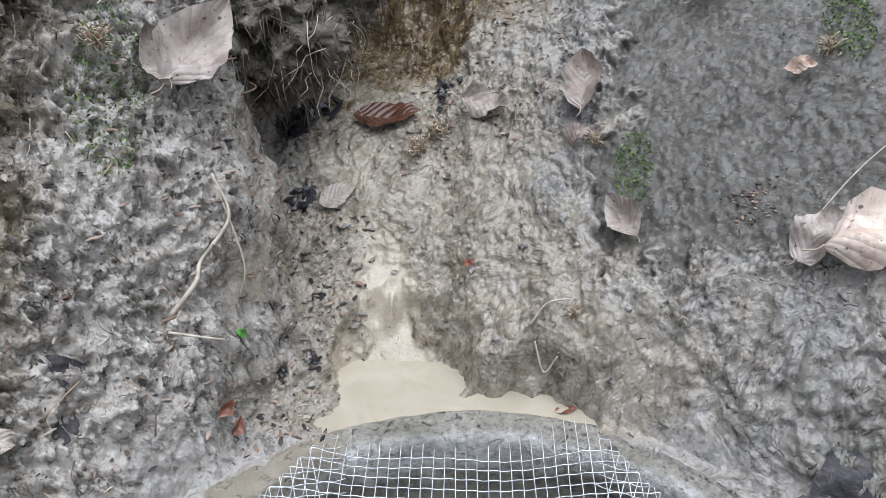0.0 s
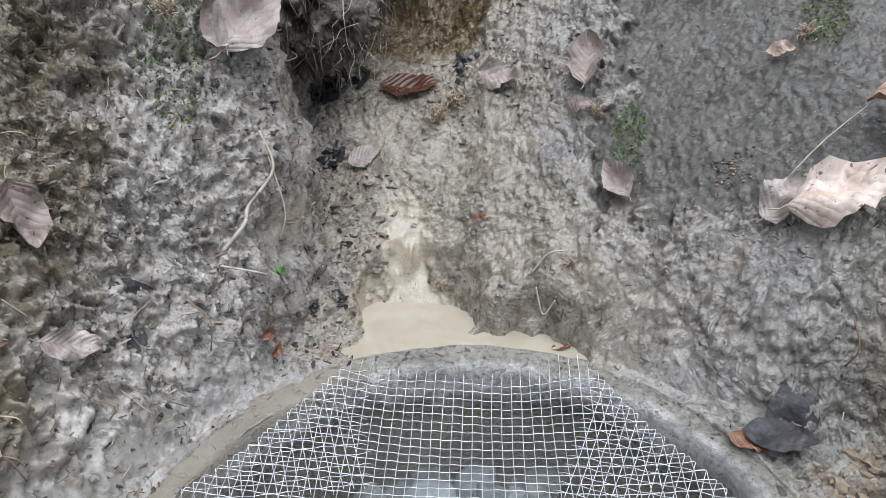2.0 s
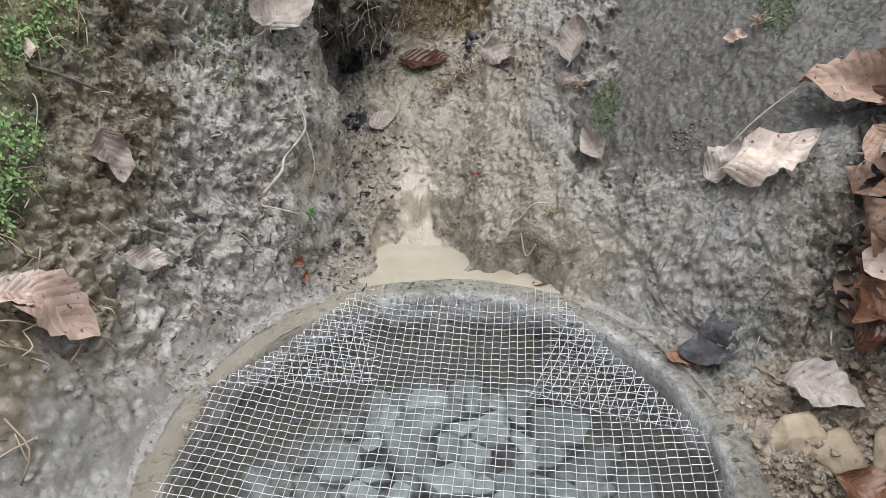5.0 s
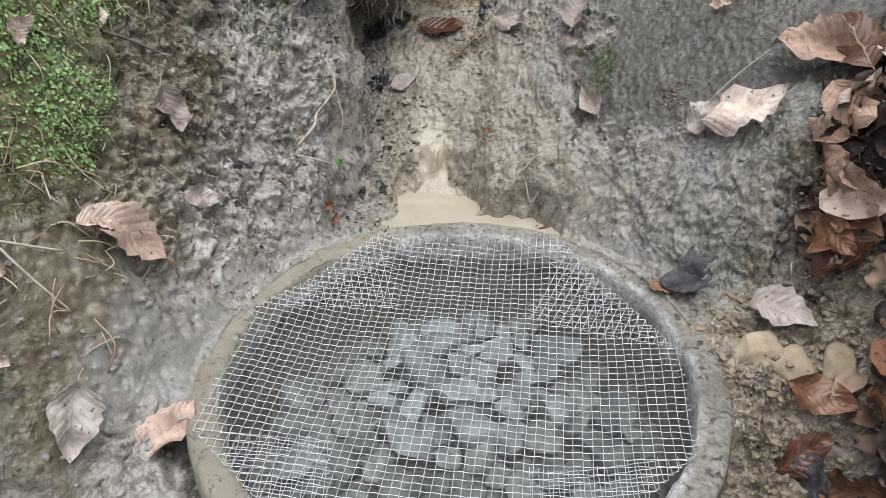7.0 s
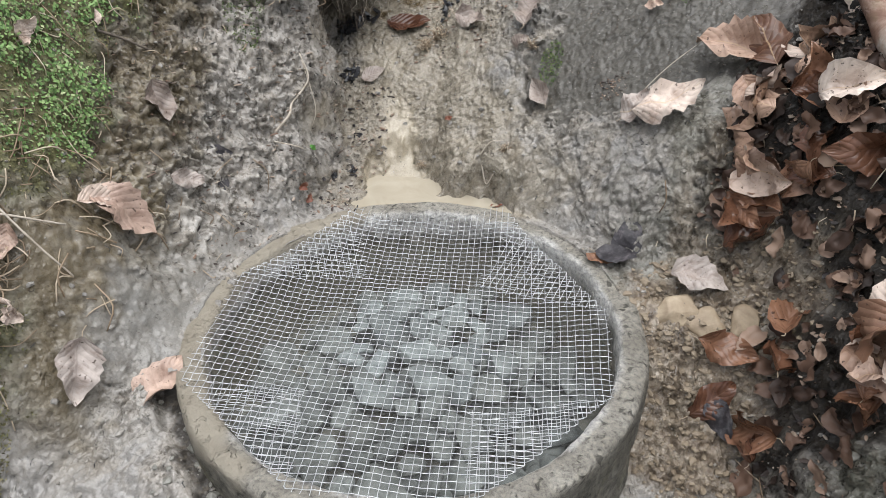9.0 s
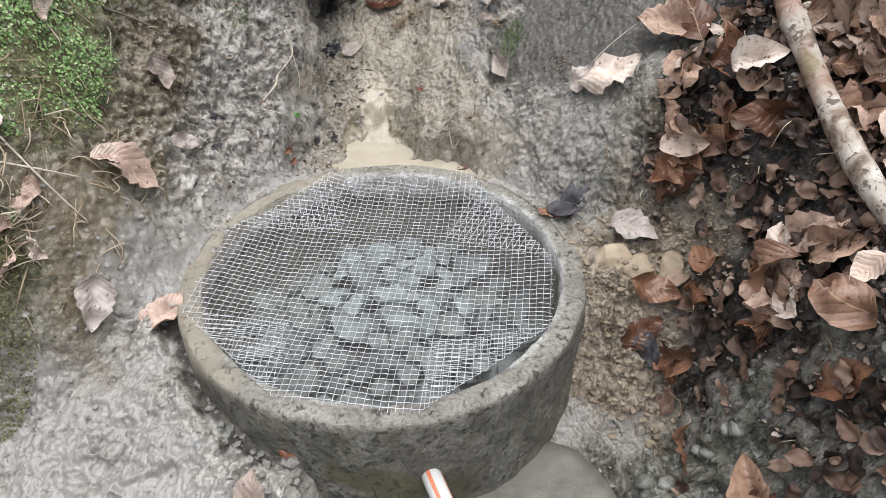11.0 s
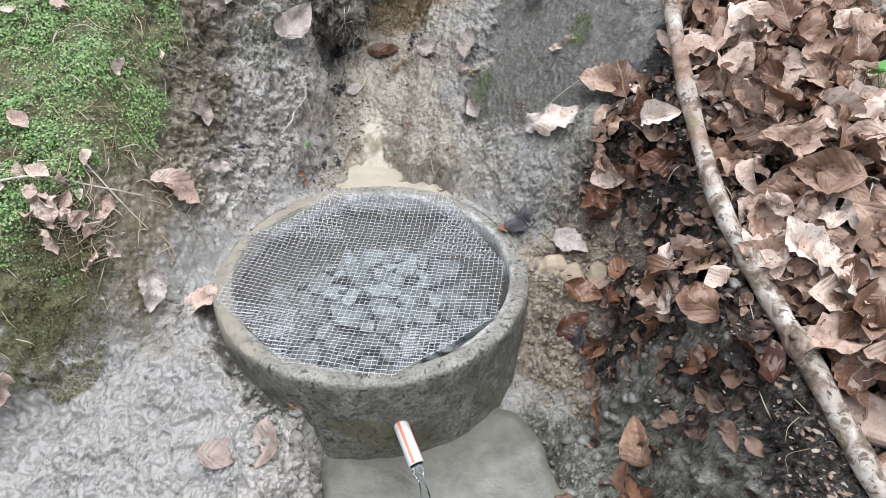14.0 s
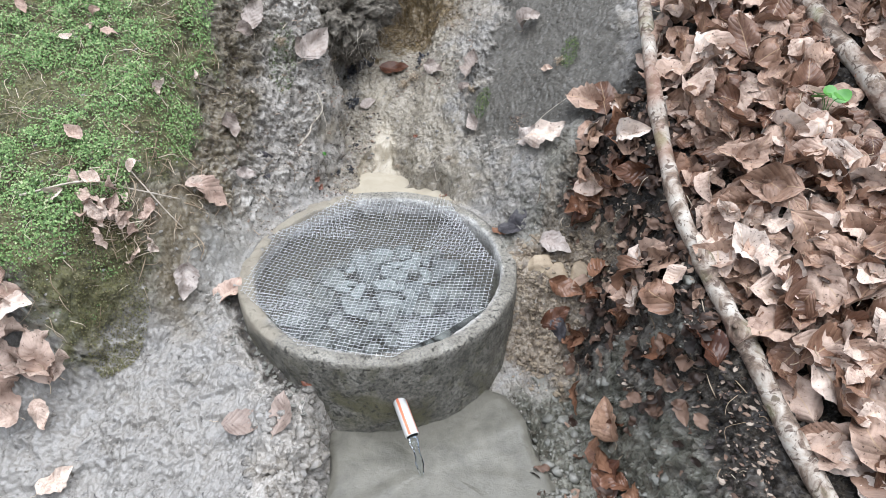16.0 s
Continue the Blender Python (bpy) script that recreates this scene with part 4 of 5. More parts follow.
# ---- pipe, its water and the slab ----
def outlet_pipe():
    a, b = np.array((0.108, -0.262, 0.098)), np.array((0.158, -0.333, 0.066))
    axis = Vector(b - a)
    length = axis.length
    top = new("outlet_pipe")
    top.matrix_world = Matrix.Translation(a) @ axis.to_track_quat("Z", "X").to_matrix().to_4x4()
    sides = 48
    z = np.array((0.0, length - 0.0015, length, length, length - 0.002, 0.0))
    r = np.array((0.0135, 0.0135, 0.0129, 0.0118, 0.0114, 0.0114))
    v, f = lathe(np.stack([r, z], -1), sides)
    data = mesh_of("pipe_wall", v, f)
    for m in (PIPE_GREY, PIPE_ORANGE, PIPE_DARK):
        data.materials.append(m)
    idx = []
    for k in range(len(f)):
        ringrow, j = divmod(k, sides)
        ang = j * 360 / sides
        stripe = any(abs((ang - s + 180) % 360 - 180) < 12 for s in (20, 110, 200, 290))
        idx.append(2 if ringrow >= 3 else 1 if (stripe and ringrow == 0) else 0)
    data.polygons.foreach_set("material_index", idx)
    part("pipe_wall", data, None, top)
    return tagged(top, "short grey plastic outlet pipe with orange stripes in the ring", "pipe"), b


_, mouth = outlet_pipe()


def water_jet():
    way = np.array((0.050, -0.071, -0.032))
    way = way / np.linalg.norm(way)
    t = np.linspace(0, 1, 22)
    line = mouth + np.array((0, 0, -0.006)) + (way * 0.062) * t[:, None] + np.array((0, 0, -0.055)) * (t ** 2)[:, None]
    rad = 0.0085 - 0.0035 * t + 0.0015 * np.sin(13 * t)
    v, f = tube(line, rad, 12, 0.16)
    ob = part("water_jet", mesh_of("water_jet", v, f), JET)
    ob.visible_shadow = False
    return tagged(ob, "clear water running from the pipe onto the slab", "water jet")


water_jet()


def flat_stone(name, outline, top_z, thick, mat, label, category, tilt=(0.0, 0.0), seed=1, kind=""):
    """A slab with uneven edge and slightly hollow top."""
    o = np.asarray(outline, float)
    c = o.mean(0)
    ring = spline(np.vstack([o, o[:1]]), 120)[:-1]
    loops = []
    for s, z in ((1.0, -thick), (1.015, -0.5 * thick), (1.0, -0.006), (0.985, 0.0), (0.9, 0.001), (0.7, 0.0), (0.45, -0.001), (0.2, 0.0)):
        q = c + (ring - c) * s
        loops.append(np.column_stack([q, np.full(len(q), z)]))
    v = np.vstack(loops + [np.array([[*c, 0.0]])])
    v[:, :2] += 0.006 * np.stack([fbm(v, 18, 3, 0.6, seed), fbm(v, 18, 3, 0.6, seed + 5)], -1)
    v[:, 2] += top_z + 0.0028 * fbm(v, 14, 3, 0.6, seed + 9) + tilt[0] * (v[:, 0] - c[0]) + tilt[1] * (v[:, 1] - c[1])
    n = len(ring)
    f = [(i * n + j, i * n + (j + 1) % n, (i + 1) * n + (j + 1) % n, (i + 1) * n + j) for i in range(len(loops) - 1) for j in range(n)]
    f += [((len(loops) - 1) * n + j, (len(loops) - 1) * n + (j + 1) % n, len(v) - 1) for j in range(n)]
    return tagged(part(name, mesh_of(name, v, f), mat), label, category, kind=kind)


flat_stone("stone_slab", [(-0.03, -0.25), (0.12, -0.22), (0.26, -0.14), (0.345, -0.185), (0.40, -0.28), (0.465, -0.40), (0.45, -0.62), (0.05, -0.64), (0.015, -0.43), (-0.025, -0.31)],
           0.004, 0.045, SLAB_STONE, "wet flat grey stone slab below the outlet pipe", "slab", (0.0, 0.03), 3)

# ---- milky pool behind the ring ----
pu, pv = np.meshgrid(np.linspace(-0.2, 0.15, 60), np.linspace(0.2, 0.46, 40))
pool_v = np.stack([pu.ravel(), pv.ravel(), np.full(pu.size, 0.1968)], -1)
pin = (pool_shape(pu, pv) < 3.0) & (np.hypot(pu, pv) > 0.27)
pool_f = [(i * 60 + j, i * 60 + j + 1, i * 60 + j + 61, i * 60 + j + 60) for i in range(39) for j in range(59) if pin[i:i + 2, j:j + 2].all()]
tagged(part("milky_pool", mesh_of("milky_pool", pool_v, pool_f), MILKY), "shallow pool of milky ochre spring water behind the ring", "pool", kind="structure")


# ---- branches ----
def branch(name, line, r0, r1, label, knots=()):
    pts = spline(line, 90)
    t = np.linspace(0, 1, 90)
    rad = r0 + (r1 - r0) * t + 0.0009 * np.sin(37 * t) + sum(a * np.exp(-((t - c) / 0.018) ** 2) for c, a in knots)
    pts = pts + 0.0016 * np.stack([fbm(pts, 9, 3, 0.5, 1), fbm(pts, 9, 3, 0.5, 2), fbm(pts, 9, 3, 0.5, 3)], -1)
    v, f = tube(pts, rad, 16, 0.03)
    ob = tagged(part(name, mesh_of(name, v, f), BARK), label, "branch")
    for c, a in knots:
        i = int(c * 89)
        way = np.array((-0.5, -0.5, 0.7)) if a > 0.0035 else np.array((0.5, 0.1, 0.8))
        root_at = pts[i] + way * rad[i] * 0.6
        part("side_stub", mesh_of("side_stub", *tube(spline([root_at, root_at + way * 0.010, root_at + way * 0.016 + (0.003, -0.002, 0)], 6), np.linspace(0.007, 0.003, 6), 9, 0.1)), BARK, ob)
    return ob


BRANCH_LINE = spline([(0.495, 0.479, 0.661), (0.513, 0.361, 0.610), (0.527, 0.253, 0.564), (0.549, 0.154, 0.521), (0.569, 0.053, 0.478), (0.597, -0.040, 0.438), (0.635, -0.122, 0.402), (0.666, -0.182, 0.377), (0.696, -0.229, 0.357), (0.724, -0.290, 0.331), (0.753, -0.346, 0.306), (0.786, -0.411, 0.278), (0.825, -0.482, 0.248)], 61)
branch("branch", BRANCH_LINE[::6], 0.0145, 0.0175, "long pale grey fallen branch with dark knots on the leaves", ((0.22, 0.003), (0.5, 0.004), (0.67, 0.006)))
SECOND_LINE = spline([(0.754, 0.515, 0.737), (0.810, 0.419, 0.700), (0.852, 0.338, 0.667), (0.904, 0.238, 0.628), (0.934, 0.175, 0.602), (0.993, 0.046, 0.550)], 40)
branch("branch", SECOND_LINE[::5], 0.018, 0.021, "thick pale fallen branch lying on the leaf litter", ((0.3, 0.003),))


# ---- leaves ----
def leaf_shape(seed, length=0.09, nl=13, nw=9):
    """A dead beech leaf, pleated along its side veins, folded and curled."""
    rng = np.random.default_rng(seed)
    fold, curl, twist, side = rng.uniform(-0.25, 0.8), rng.uniform(-1.8, 2.2), rng.uniform(-0.85, 0.85), rng.uniform(-1.2, 1.2)
    width = length * rng.uniform(0.27, 0.34)
    s, w = np.meshgrid(np.linspace(0, 1, nl), np.linspace(-1, 1, nw), indexing="ij")
    half = width * np.sin(np.pi * np.clip(s, 0, 1) ** 0.82) ** 0.8 * (1.02 - 0.1 * s)
    half = half * (1 + 0.05 * np.sin(s * 34 + seed) + 0.03 * rng.uniform(-1, 1, (nl, 1)))
    half[0] = half[-1] = width * 0.03
    x = (s - 0.5) * length
    y = half * w
    pleat = 0.0034 * np.sin((s - 0.3 * np.abs(w)) * 40) * np.abs(w) ** 0.6 * np.sin(np.pi * s)
    z = np.abs(y) * fold + pleat
    z = z + side * 9.0 * y * np.abs(y) + rng.uniform(-1, 1) * 0.010 * np.sin(3.0 * s * np.pi + rng.uniform(0, 6)) * np.abs(w)
    z = z + 0.014 * fbm(np.stack([x.ravel(), y.ravel(), np.full(x.size, seed * 0.37)], -1), 34, 2, 0.5, seed).reshape(x.shape)
    # bend along the length
    a = curl * (s - 0.5)
    k = max(abs(curl), 1e-3)
    bx = np.sin(a) * length / k * (1 if curl > 0 else -1) if abs(curl) > 0.05 else x
    bz = (1 - np.cos(a)) * length / k * (1 if curl > 0 else -1)
    tw = twist * (s - 0.5)
    py, pz = y * np.cos(tw) - z * np.sin(tw), y * np.sin(tw) + z * np.cos(tw)
    v = np.stack([bx - np.sin(a) * pz * 0.6, py, bz + pz], -1).reshape(-1, 3)
    f = [(i * nw + j, (i + 1) * nw + j, (i + 1) * nw + j + 1, i * nw + j + 1) for i in range(nl - 1) for j in range(nw - 1)]
    uv = np.stack([s, w * 0.5 + 0.5], -1).reshape(-1, 2)
    low = np.quantile(v[:, 2], 0.1)
    v[:, 2] -= low
    return v, f, uv


LEAF_KINDS = [leaf_shape(200 + k) for k in range(22)]
LEAF_MESHES = [mesh_of("leaf", *k) for k in LEAF_KINDS]
STALK_MESHES = [mesh_of("stalk", *tube(spline([k[0][4], k[0][4] + (-0.006, 0, -0.001), k[0][4] + (-0.014, 0.003, 0.002)], 5), 0.0006, 5)) for k in LEAF_KINDS]
for k in STALK_MESHES:
    k.materials.append(STRAW)


def lay(x, y, yaw, lift=0.004, pitch=0.0, roll=0.0, scale=1.0):
    """A pose that lies on the slope at x, y."""
    p, n = on_ground(x, y, lift)
    q = Vector((0, 0, 1)).rotation_difference(Vector(n)).to_matrix().to_4x4()
    return Matrix.Translation(p) @ q @ pose(0, 0, 0, pitch, roll, yaw) @ Matrix.Scale(scale, 4)


def leaf(kind, x, y, yaw, size, label, mat=None, lift=0.004, pitch=0.0, roll=0.0, group="", press=1.0):
    data = LEAF_MESHES[kind % 22]
    if mat is not None or press != 1.0:
        mat = mat or LEAF
        data = data.copy()
        data.transform(Matrix.Diagonal((1, 1, press, 1)))
        data.materials.clear()
        data.materials.append(mat)
    ob = part("leaf", data, LEAF)
    ob.matrix_world = lay(x, y, yaw, lift, pitch, roll, size / 0.09)
    part("stalk", STALK_MESHES[kind % 22], None, ob)
    return tagged(ob, label, "leaf", group)


# flat or curled single leaves on the mud: kind, plan place, turn, length, label
leaf(2, 0.331, 0.305, 12, 0.105, "large dry tan beech leaf on wet grey mud", lift=0.016)
leaf(17, 0.283, 0.325, 40, 0.06, "rolled pale leaf on wet grey mud", PALE_LEAF, 0.010)
leaf(5, 0.40, 0.355, 150, 0.10, "curled dry tan beech leaf at the edge of the litter", lift=0.014)
leaf(7, 0.445, 0.34, 100, 0.10, "curled brown beech leaf at the edge of the litter", lift=0.016)
leaf(1, -0.271, 0.418, 75, 0.10, "flat pale mud-coated leaf on the crumbly bank", PALE_LEAF, 0.014)
leaf(4, -0.299, 0.395, 130, 0.06, "small pale mud-coated leaf on the crumbly bank", PALE_LEAF, 0.014)
leaf(9, -0.402, 0.373, 100, 0.085, "pale mud-coated leaf on the bank's edge", PALE_LEAF, 0.012)
leaf(15, -0.412, 0.333, 20, 0.05, "pale dry leaf scrap on the bank's edge", PALE_LEAF, 0.012)
leaf(3, -0.384, -0.008, 15, 0.10, "crumpled dry pinkish leaf at the foot of the bank", PINK_LEAF, 0.018)
leaf(18, -0.40, -0.02, 60, 0.06, "crumpled dry pinkish leaf at the foot of the bank", PINK_LEAF, 0.016)
leaf(8, -0.40, 0.162, -35, 0.065, "pale curled leaf on the crumbly bank", PALE_LEAF, 0.012)
leaf(11, -0.355, 0.115, 30, 0.05, "muddy leaf tucked in the crumbly bank", PALE_LEAF, 0.008)
leaf(6, -0.285, -0.138, 75, 0.075, "dry pinkish leaf wedged beside the concrete ring", PINK_LEAF, 0.012)
leaf(10, 0.409, 0.045, -15, 0.085, "shiny russet leaf on ochre gravel", WET_LEAF, 0.012)
leaf(11, 0.395, 0.0, 40, 0.075, "curled russet leaf on ochre gravel", WET_LEAF, 0.012)
leaf(19, 0.405, -0.015, -60, 0.06, "dark purple-brown leaf on ochre gravel", DARK_LEAF, 0.008)
leaf(12, 0.375, 0.12, -20, 0.08, "flat grey mud-coated leaf on wet mud", PALE_LEAF, 0.006)
leaf(13, 0.108, 0.545, 80, 0.085, "pale mud-coated leaf on the smooth clay face", PALE_LEAF, 0.008)
leaf(15, 0.100, 0.495, 40, 0.035, "small muddy leaf scrap below the clay face", PALE_LEAF, 0.006)
leaf(1, 0.135, 0.41, 110, 0.055, "small tan leaf pressed into mud", PALE_LEAF, 0.005)
leaf(0, -0.087, -0.365, 95, 0.085, "muddy pinkish leaf pressed into the mud", MUDDY_LEAF, 0.006, press=0.6)
leaf(4, -0.15, -0.39, 20, 0.10, "grey mud-covered leaf pressed into the mud", MUDDY_LEAF, 0.004, press=0.5)
leaf(2, -0.059, -0.292, 10, 0.03, "small russet leaf scrap beside the ring", RUST, 0.006)
leaf(7, -0.451, -0.555, 60, 0.07, "dry pinkish leaf on pale mud", lift=0.01)
leaf(0, -0.123, 0.611, 5, 0.085, "wet dark red leaf in the spring channel", WET_LEAF, 0.004, press=0.3)
leaf(10, 0.003, 0.571, -30, 0.07, "muddy brown leaf beside the channel", PALE_LEAF, 0.008)
leaf(16, -0.172, 0.509, 30, 0.05, "wet brown leaf in the spring channel", PALE_LEAF, 0.003, press=0.4)
leaf(21, 0.283, 0.192, 70, 0.075, "black rotten leaf pressed in the mud", DARK_LEAF, 0.003, press=0.3)
leaf(9, 0.268, 0.166, -22, 0.065, "glossy black-brown leaf pressed in the mud", DARK_LEAF, 0.004, press=0.4)
leaf(2, 0.245, 0.168, -15, 0.045, "glossy red-brown leaf scrap pressed in the mud", WET_LEAF, 0.003, press=0.4)
leaf(17, -0.328, 0.19, 40, 0.045, "black wet leaf in a hole of the bank", DARK_LEAF, 0.001, press=0.35)
leaf(20, -0.319, 0.165, 80, 0.05, "black wet leaf in a hole of the bank", DARK_LEAF, 0.001, press=0.35)
leaf(21, 0.299, 0.472, -10, 0.03, "small dry leaf scrap on the clay face", lift=0.006)
leaf(15, 0.239, 0.614, 30, 0.07, "pale crumpled leaf on the clay face", PALE_LEAF, 0.008)
leaf(6, -0.016, 0.420, 20, 0.014, "tiny red leaf scrap on wet mud", RUST, 0.005)
leaf(9, 0.079, 0.305, 10, 0.022, "small orange bud scale beside the pool", RUST, 0.006)
leaf(18, -0.235, 0.245, 80, 0.022, "small red bud scale on mud", RUST, 0.006)
leaf(5, -0.229, 0.245, 100, 0.02, "small red bud scale on mud", RUST, 0.006)


def leaf_group(spots, seed, sizes, label, mat, group, upright=18, lift=(0.004, 0.02)):
    rng = np.random.default_rng(seed)
    for x, y in spots:
        leaf(int(rng.integers(22)), x, y, rng.uniform(0, 360), rng.uniform(*sizes), label, mat, rng.uniform(*lift), *rng.normal(0, upright, 2), group=group)


rng = np.random.default_rng(77)
leaf_group([(rng.uniform(0.405, 0.51), rng.uniform(0.13, 0.27)) for _ in range(12)], 1, (0.05, 0.10), "wet dark brown leaf leaning on black earth", WET_LEAF, "wet leaves at the foot of the bank", 30, (0.006, 0.02))
leaf_group([(rng.uniform(0.46, 0.56), rng.uniform(-0.16, 0.12)) for _ in range(9)], 2, (0.055, 0.10), "glossy wet brown leaf leaning on the litter's edge", WET_LEAF, "wet leaves at the foot of the bank", 38, (0.008, 0.03))
leaf_group([(rng.uniform(0.52, 0.66), rng.uniform(-0.42, -0.18)) for _ in range(9)], 3, (0.05, 0.10), "wet russet leaf hanging over black earth", WET_LEAF, "wet leaves at the foot of the bank", 30, (0.006, 0.02))
leaf_group([(-0.47 + rng.normal(0, 0.035), -0.19 + rng.normal(0, 0.022)) for _ in range(26)], 4, (0.025, 0.055), "crumpled dry pinkish leaf scrap in a small heap", PINK_LEAF, "heap of dry leaf scraps", 40, (0.006, 0.03))
leaf_group([(-0.60 + rng.normal(0, 0.05), -0.40 + rng.normal(0, 0.05)) for _ in range(20)], 5, (0.06, 0.13), "large curled dry leaf at the foot of the mossy bank", PINK_LEAF, "dry leaves below the mossy bank", 30, (0.01, 0.035))
leaf_group([(rng.uniform(-0.95, -0.46), rng.uniform(-0.12, 0.5)) for _ in range(24)], 6, (0.02, 0.045), "small pale dry leaf scrap on moss", PINK_LEAF, "dry scraps on the moss", 25, (0.012, 0.02))


def litter():
    """Loose beech leaves on the right bank: the upper ones singly, the bed beneath as one heap."""
    rng = np.random.default_rng(11)
    verts, faces, uvs, off = [], [], [], 0
    singles = 0
    spots = []
    while len(spots) < 3000:
        x, y = rng.uniform(0.36, 1.35), rng.uniform(-0.75, 1.1)
        edge = x - (right_foot(np.array(y)) + 0.105 - 0.045 * sstep(0.1, 0.25, y) + 0.03 * math.sin(23 * y) + 0.085 * sstep(-0.12, -0.3, y))
        if edge < 0 or (edge < 0.10 and rng.uniform() > 0.55):
            continue
        spots.append((x, y))
    spots = np.array(spots)
    p, nrm, _ = ground_points(spots[:, 0], spots[:, 1])
    for k in range(len(spots)):
        x, y = spots[k]
        lift = rng.uniform(0.003, 0.066) * (0.5 if x < right_foot(np.array(y)) + 0.08 else 1.0)
        away = min(np.hypot(q[:, 0] - x, q[:, 1] - y).min() for q in (BRANCH_LINE, SECOND_LINE))
        if away < 0.026:
            continue
        if away < 0.065:
            lift = rng.uniform(0.002, 0.016)
        tilt = rng.normal(0, 27 if away > 0.065 else 7, 2)
        size = rng.uniform(0.05, 0.112)
        near = 0.4 < x < 0.95 and -0.5 < y < 0.45
        m = Matrix.Translation(p[k] + nrm[k] * lift) @ Vector((0, 0, 1)).rotation_difference(Vector(nrm[k])).to_matrix().to_4x4() \
            @ pose(0, 0, 0, tilt[0], tilt[1], rng.uniform(0, 360)) @ Matrix.Scale(size / 0.09, 4)
        if near and lift > 0.022 and singles < 140:
            kind = int(rng.integers(22))
            ob = part("leaf", LEAF_MESHES[kind], LEAF)
            ob.matrix_world = m
            part("stalk", STALK_MESHES[kind], None, ob)
            tagged(ob, "dry curled brown beech leaf on the leaf litter", "leaf", "fallen beech leaves")
            singles += 1
            continue
        v, f, uv = LEAF_KINDS[int(rng.integers(22))]
        mm = np.array(m)
        verts.append(v @ mm[:3, :3].T + mm[:3, 3])
        uvs.append(uv)
        faces += [tuple(q + off for q in face) for face in f]
        off += len(v)
    data = mesh_of("leaf_litter", np.vstack(verts), faces, np.vstack(uvs))
    tagged(part("leaf_litter", data, LITTER), "thick bed of dry brown beech leaves on the bank", "leaf litter", kind="stuff")


litter()


def leaf_fragments():
    """Torn wet leaf bits on the black earth between mud and litter."""
    p, nrm, rng = scatter(900, 0.38, 0.66, -0.45, 0.33, "soil", 61, 0.3)
    verts, faces, uvs, off = [], [], [], 0
    for q, m in zip(p, nrm):
        v, f, uv = LEAF_KINDS[int(rng.integers(22))]
        mm = np.array(Matrix.Translation(q + m * rng.uniform(0.002, 0.008)) @ Vector((0, 0, 1)).rotation_difference(Vector(m)).to_matrix().to_4x4()
                      @ pose(0, 0, 0, *rng.normal(0, 16, 2), rng.uniform(0, 360)) @ Matrix.Scale(rng.uniform(0.15, 0.55), 4))
        verts.append(v @ mm[:3, :3].T + mm[:3, 3])
        uvs.append(uv)
        faces += [tuple(k + off for k in face) for face in f]
        off += len(v)
    data = mesh_of("leaf_fragments", np.vstack(verts), faces, np.vstack(uvs))
    tagged(part("leaf_fragments", data, FRAGMENT), "torn dark wet leaf bits on black earth", "leaf bits", kind="stuff")


# ---- ground cover on the left bank ----
def scatter(n, x0, x1, y0, y1, key, seed, least=0.5):
    rng = np.random.default_rng(seed)
    x, y = rng.uniform(x0, x1, n), rng.uniform(y0, y1, n)
    p, nrm, k = ground_points(x, y)
    ok = (k[key] > least + 0.35 * rng.uniform(-1, 1, n)) if key else np.ones(n, bool)
    return p[ok], nrm[ok], rng


def ground_cover():
    p, nrm, rng = scatter(190000, -1.15, -0.3, -0.42, 0.75, "moss", 21)
    dens = fbm(p, 13, 3, 0.6, 91) + 0.35 * fbm(p, 40, 2, 0.5, 95)
    dens = dens - 1.3 * np.exp(-((p[:, 0] + 0.415) / 0.06) ** 2 - ((p[:, 1] + 0.10) / 0.11) ** 2)
    inland = left_foot(p[:, 1]) - p[:, 0] - np.interp(p[:, 1], (-0.33, -0.2, -0.14, -0.04, 0.04, 0.13, 0.16, 0.36, 0.6), (0.02, 0.05, 0.13, 0.127, 0.125, 0.18, 0.19, 0.25, 0.3))
    dens = dens - 0.9 * sstep(0.03, -0.015, inland) - 0.9 * sstep(-0.15, -0.24, p[:, 1]) * sstep(0.14, 0.05, inland)
    ok = rng.uniform(-1.0, 0.3, len(p)) < dens
    leaflets("ground_cover", p[ok], nrm[ok], dens[ok], rng, 0.016, GREEN, "low green mat of moss and tiny leaves on the bank")
    rest = ~ok & (rng.uniform(0, 1, len(p)) < 0.6)
    leaflets("dull_moss", p[rest], nrm[rest], dens[rest] - 0.6, rng, 0.005, OLIVE, "thin olive-brown moss at the edge of the green mat")


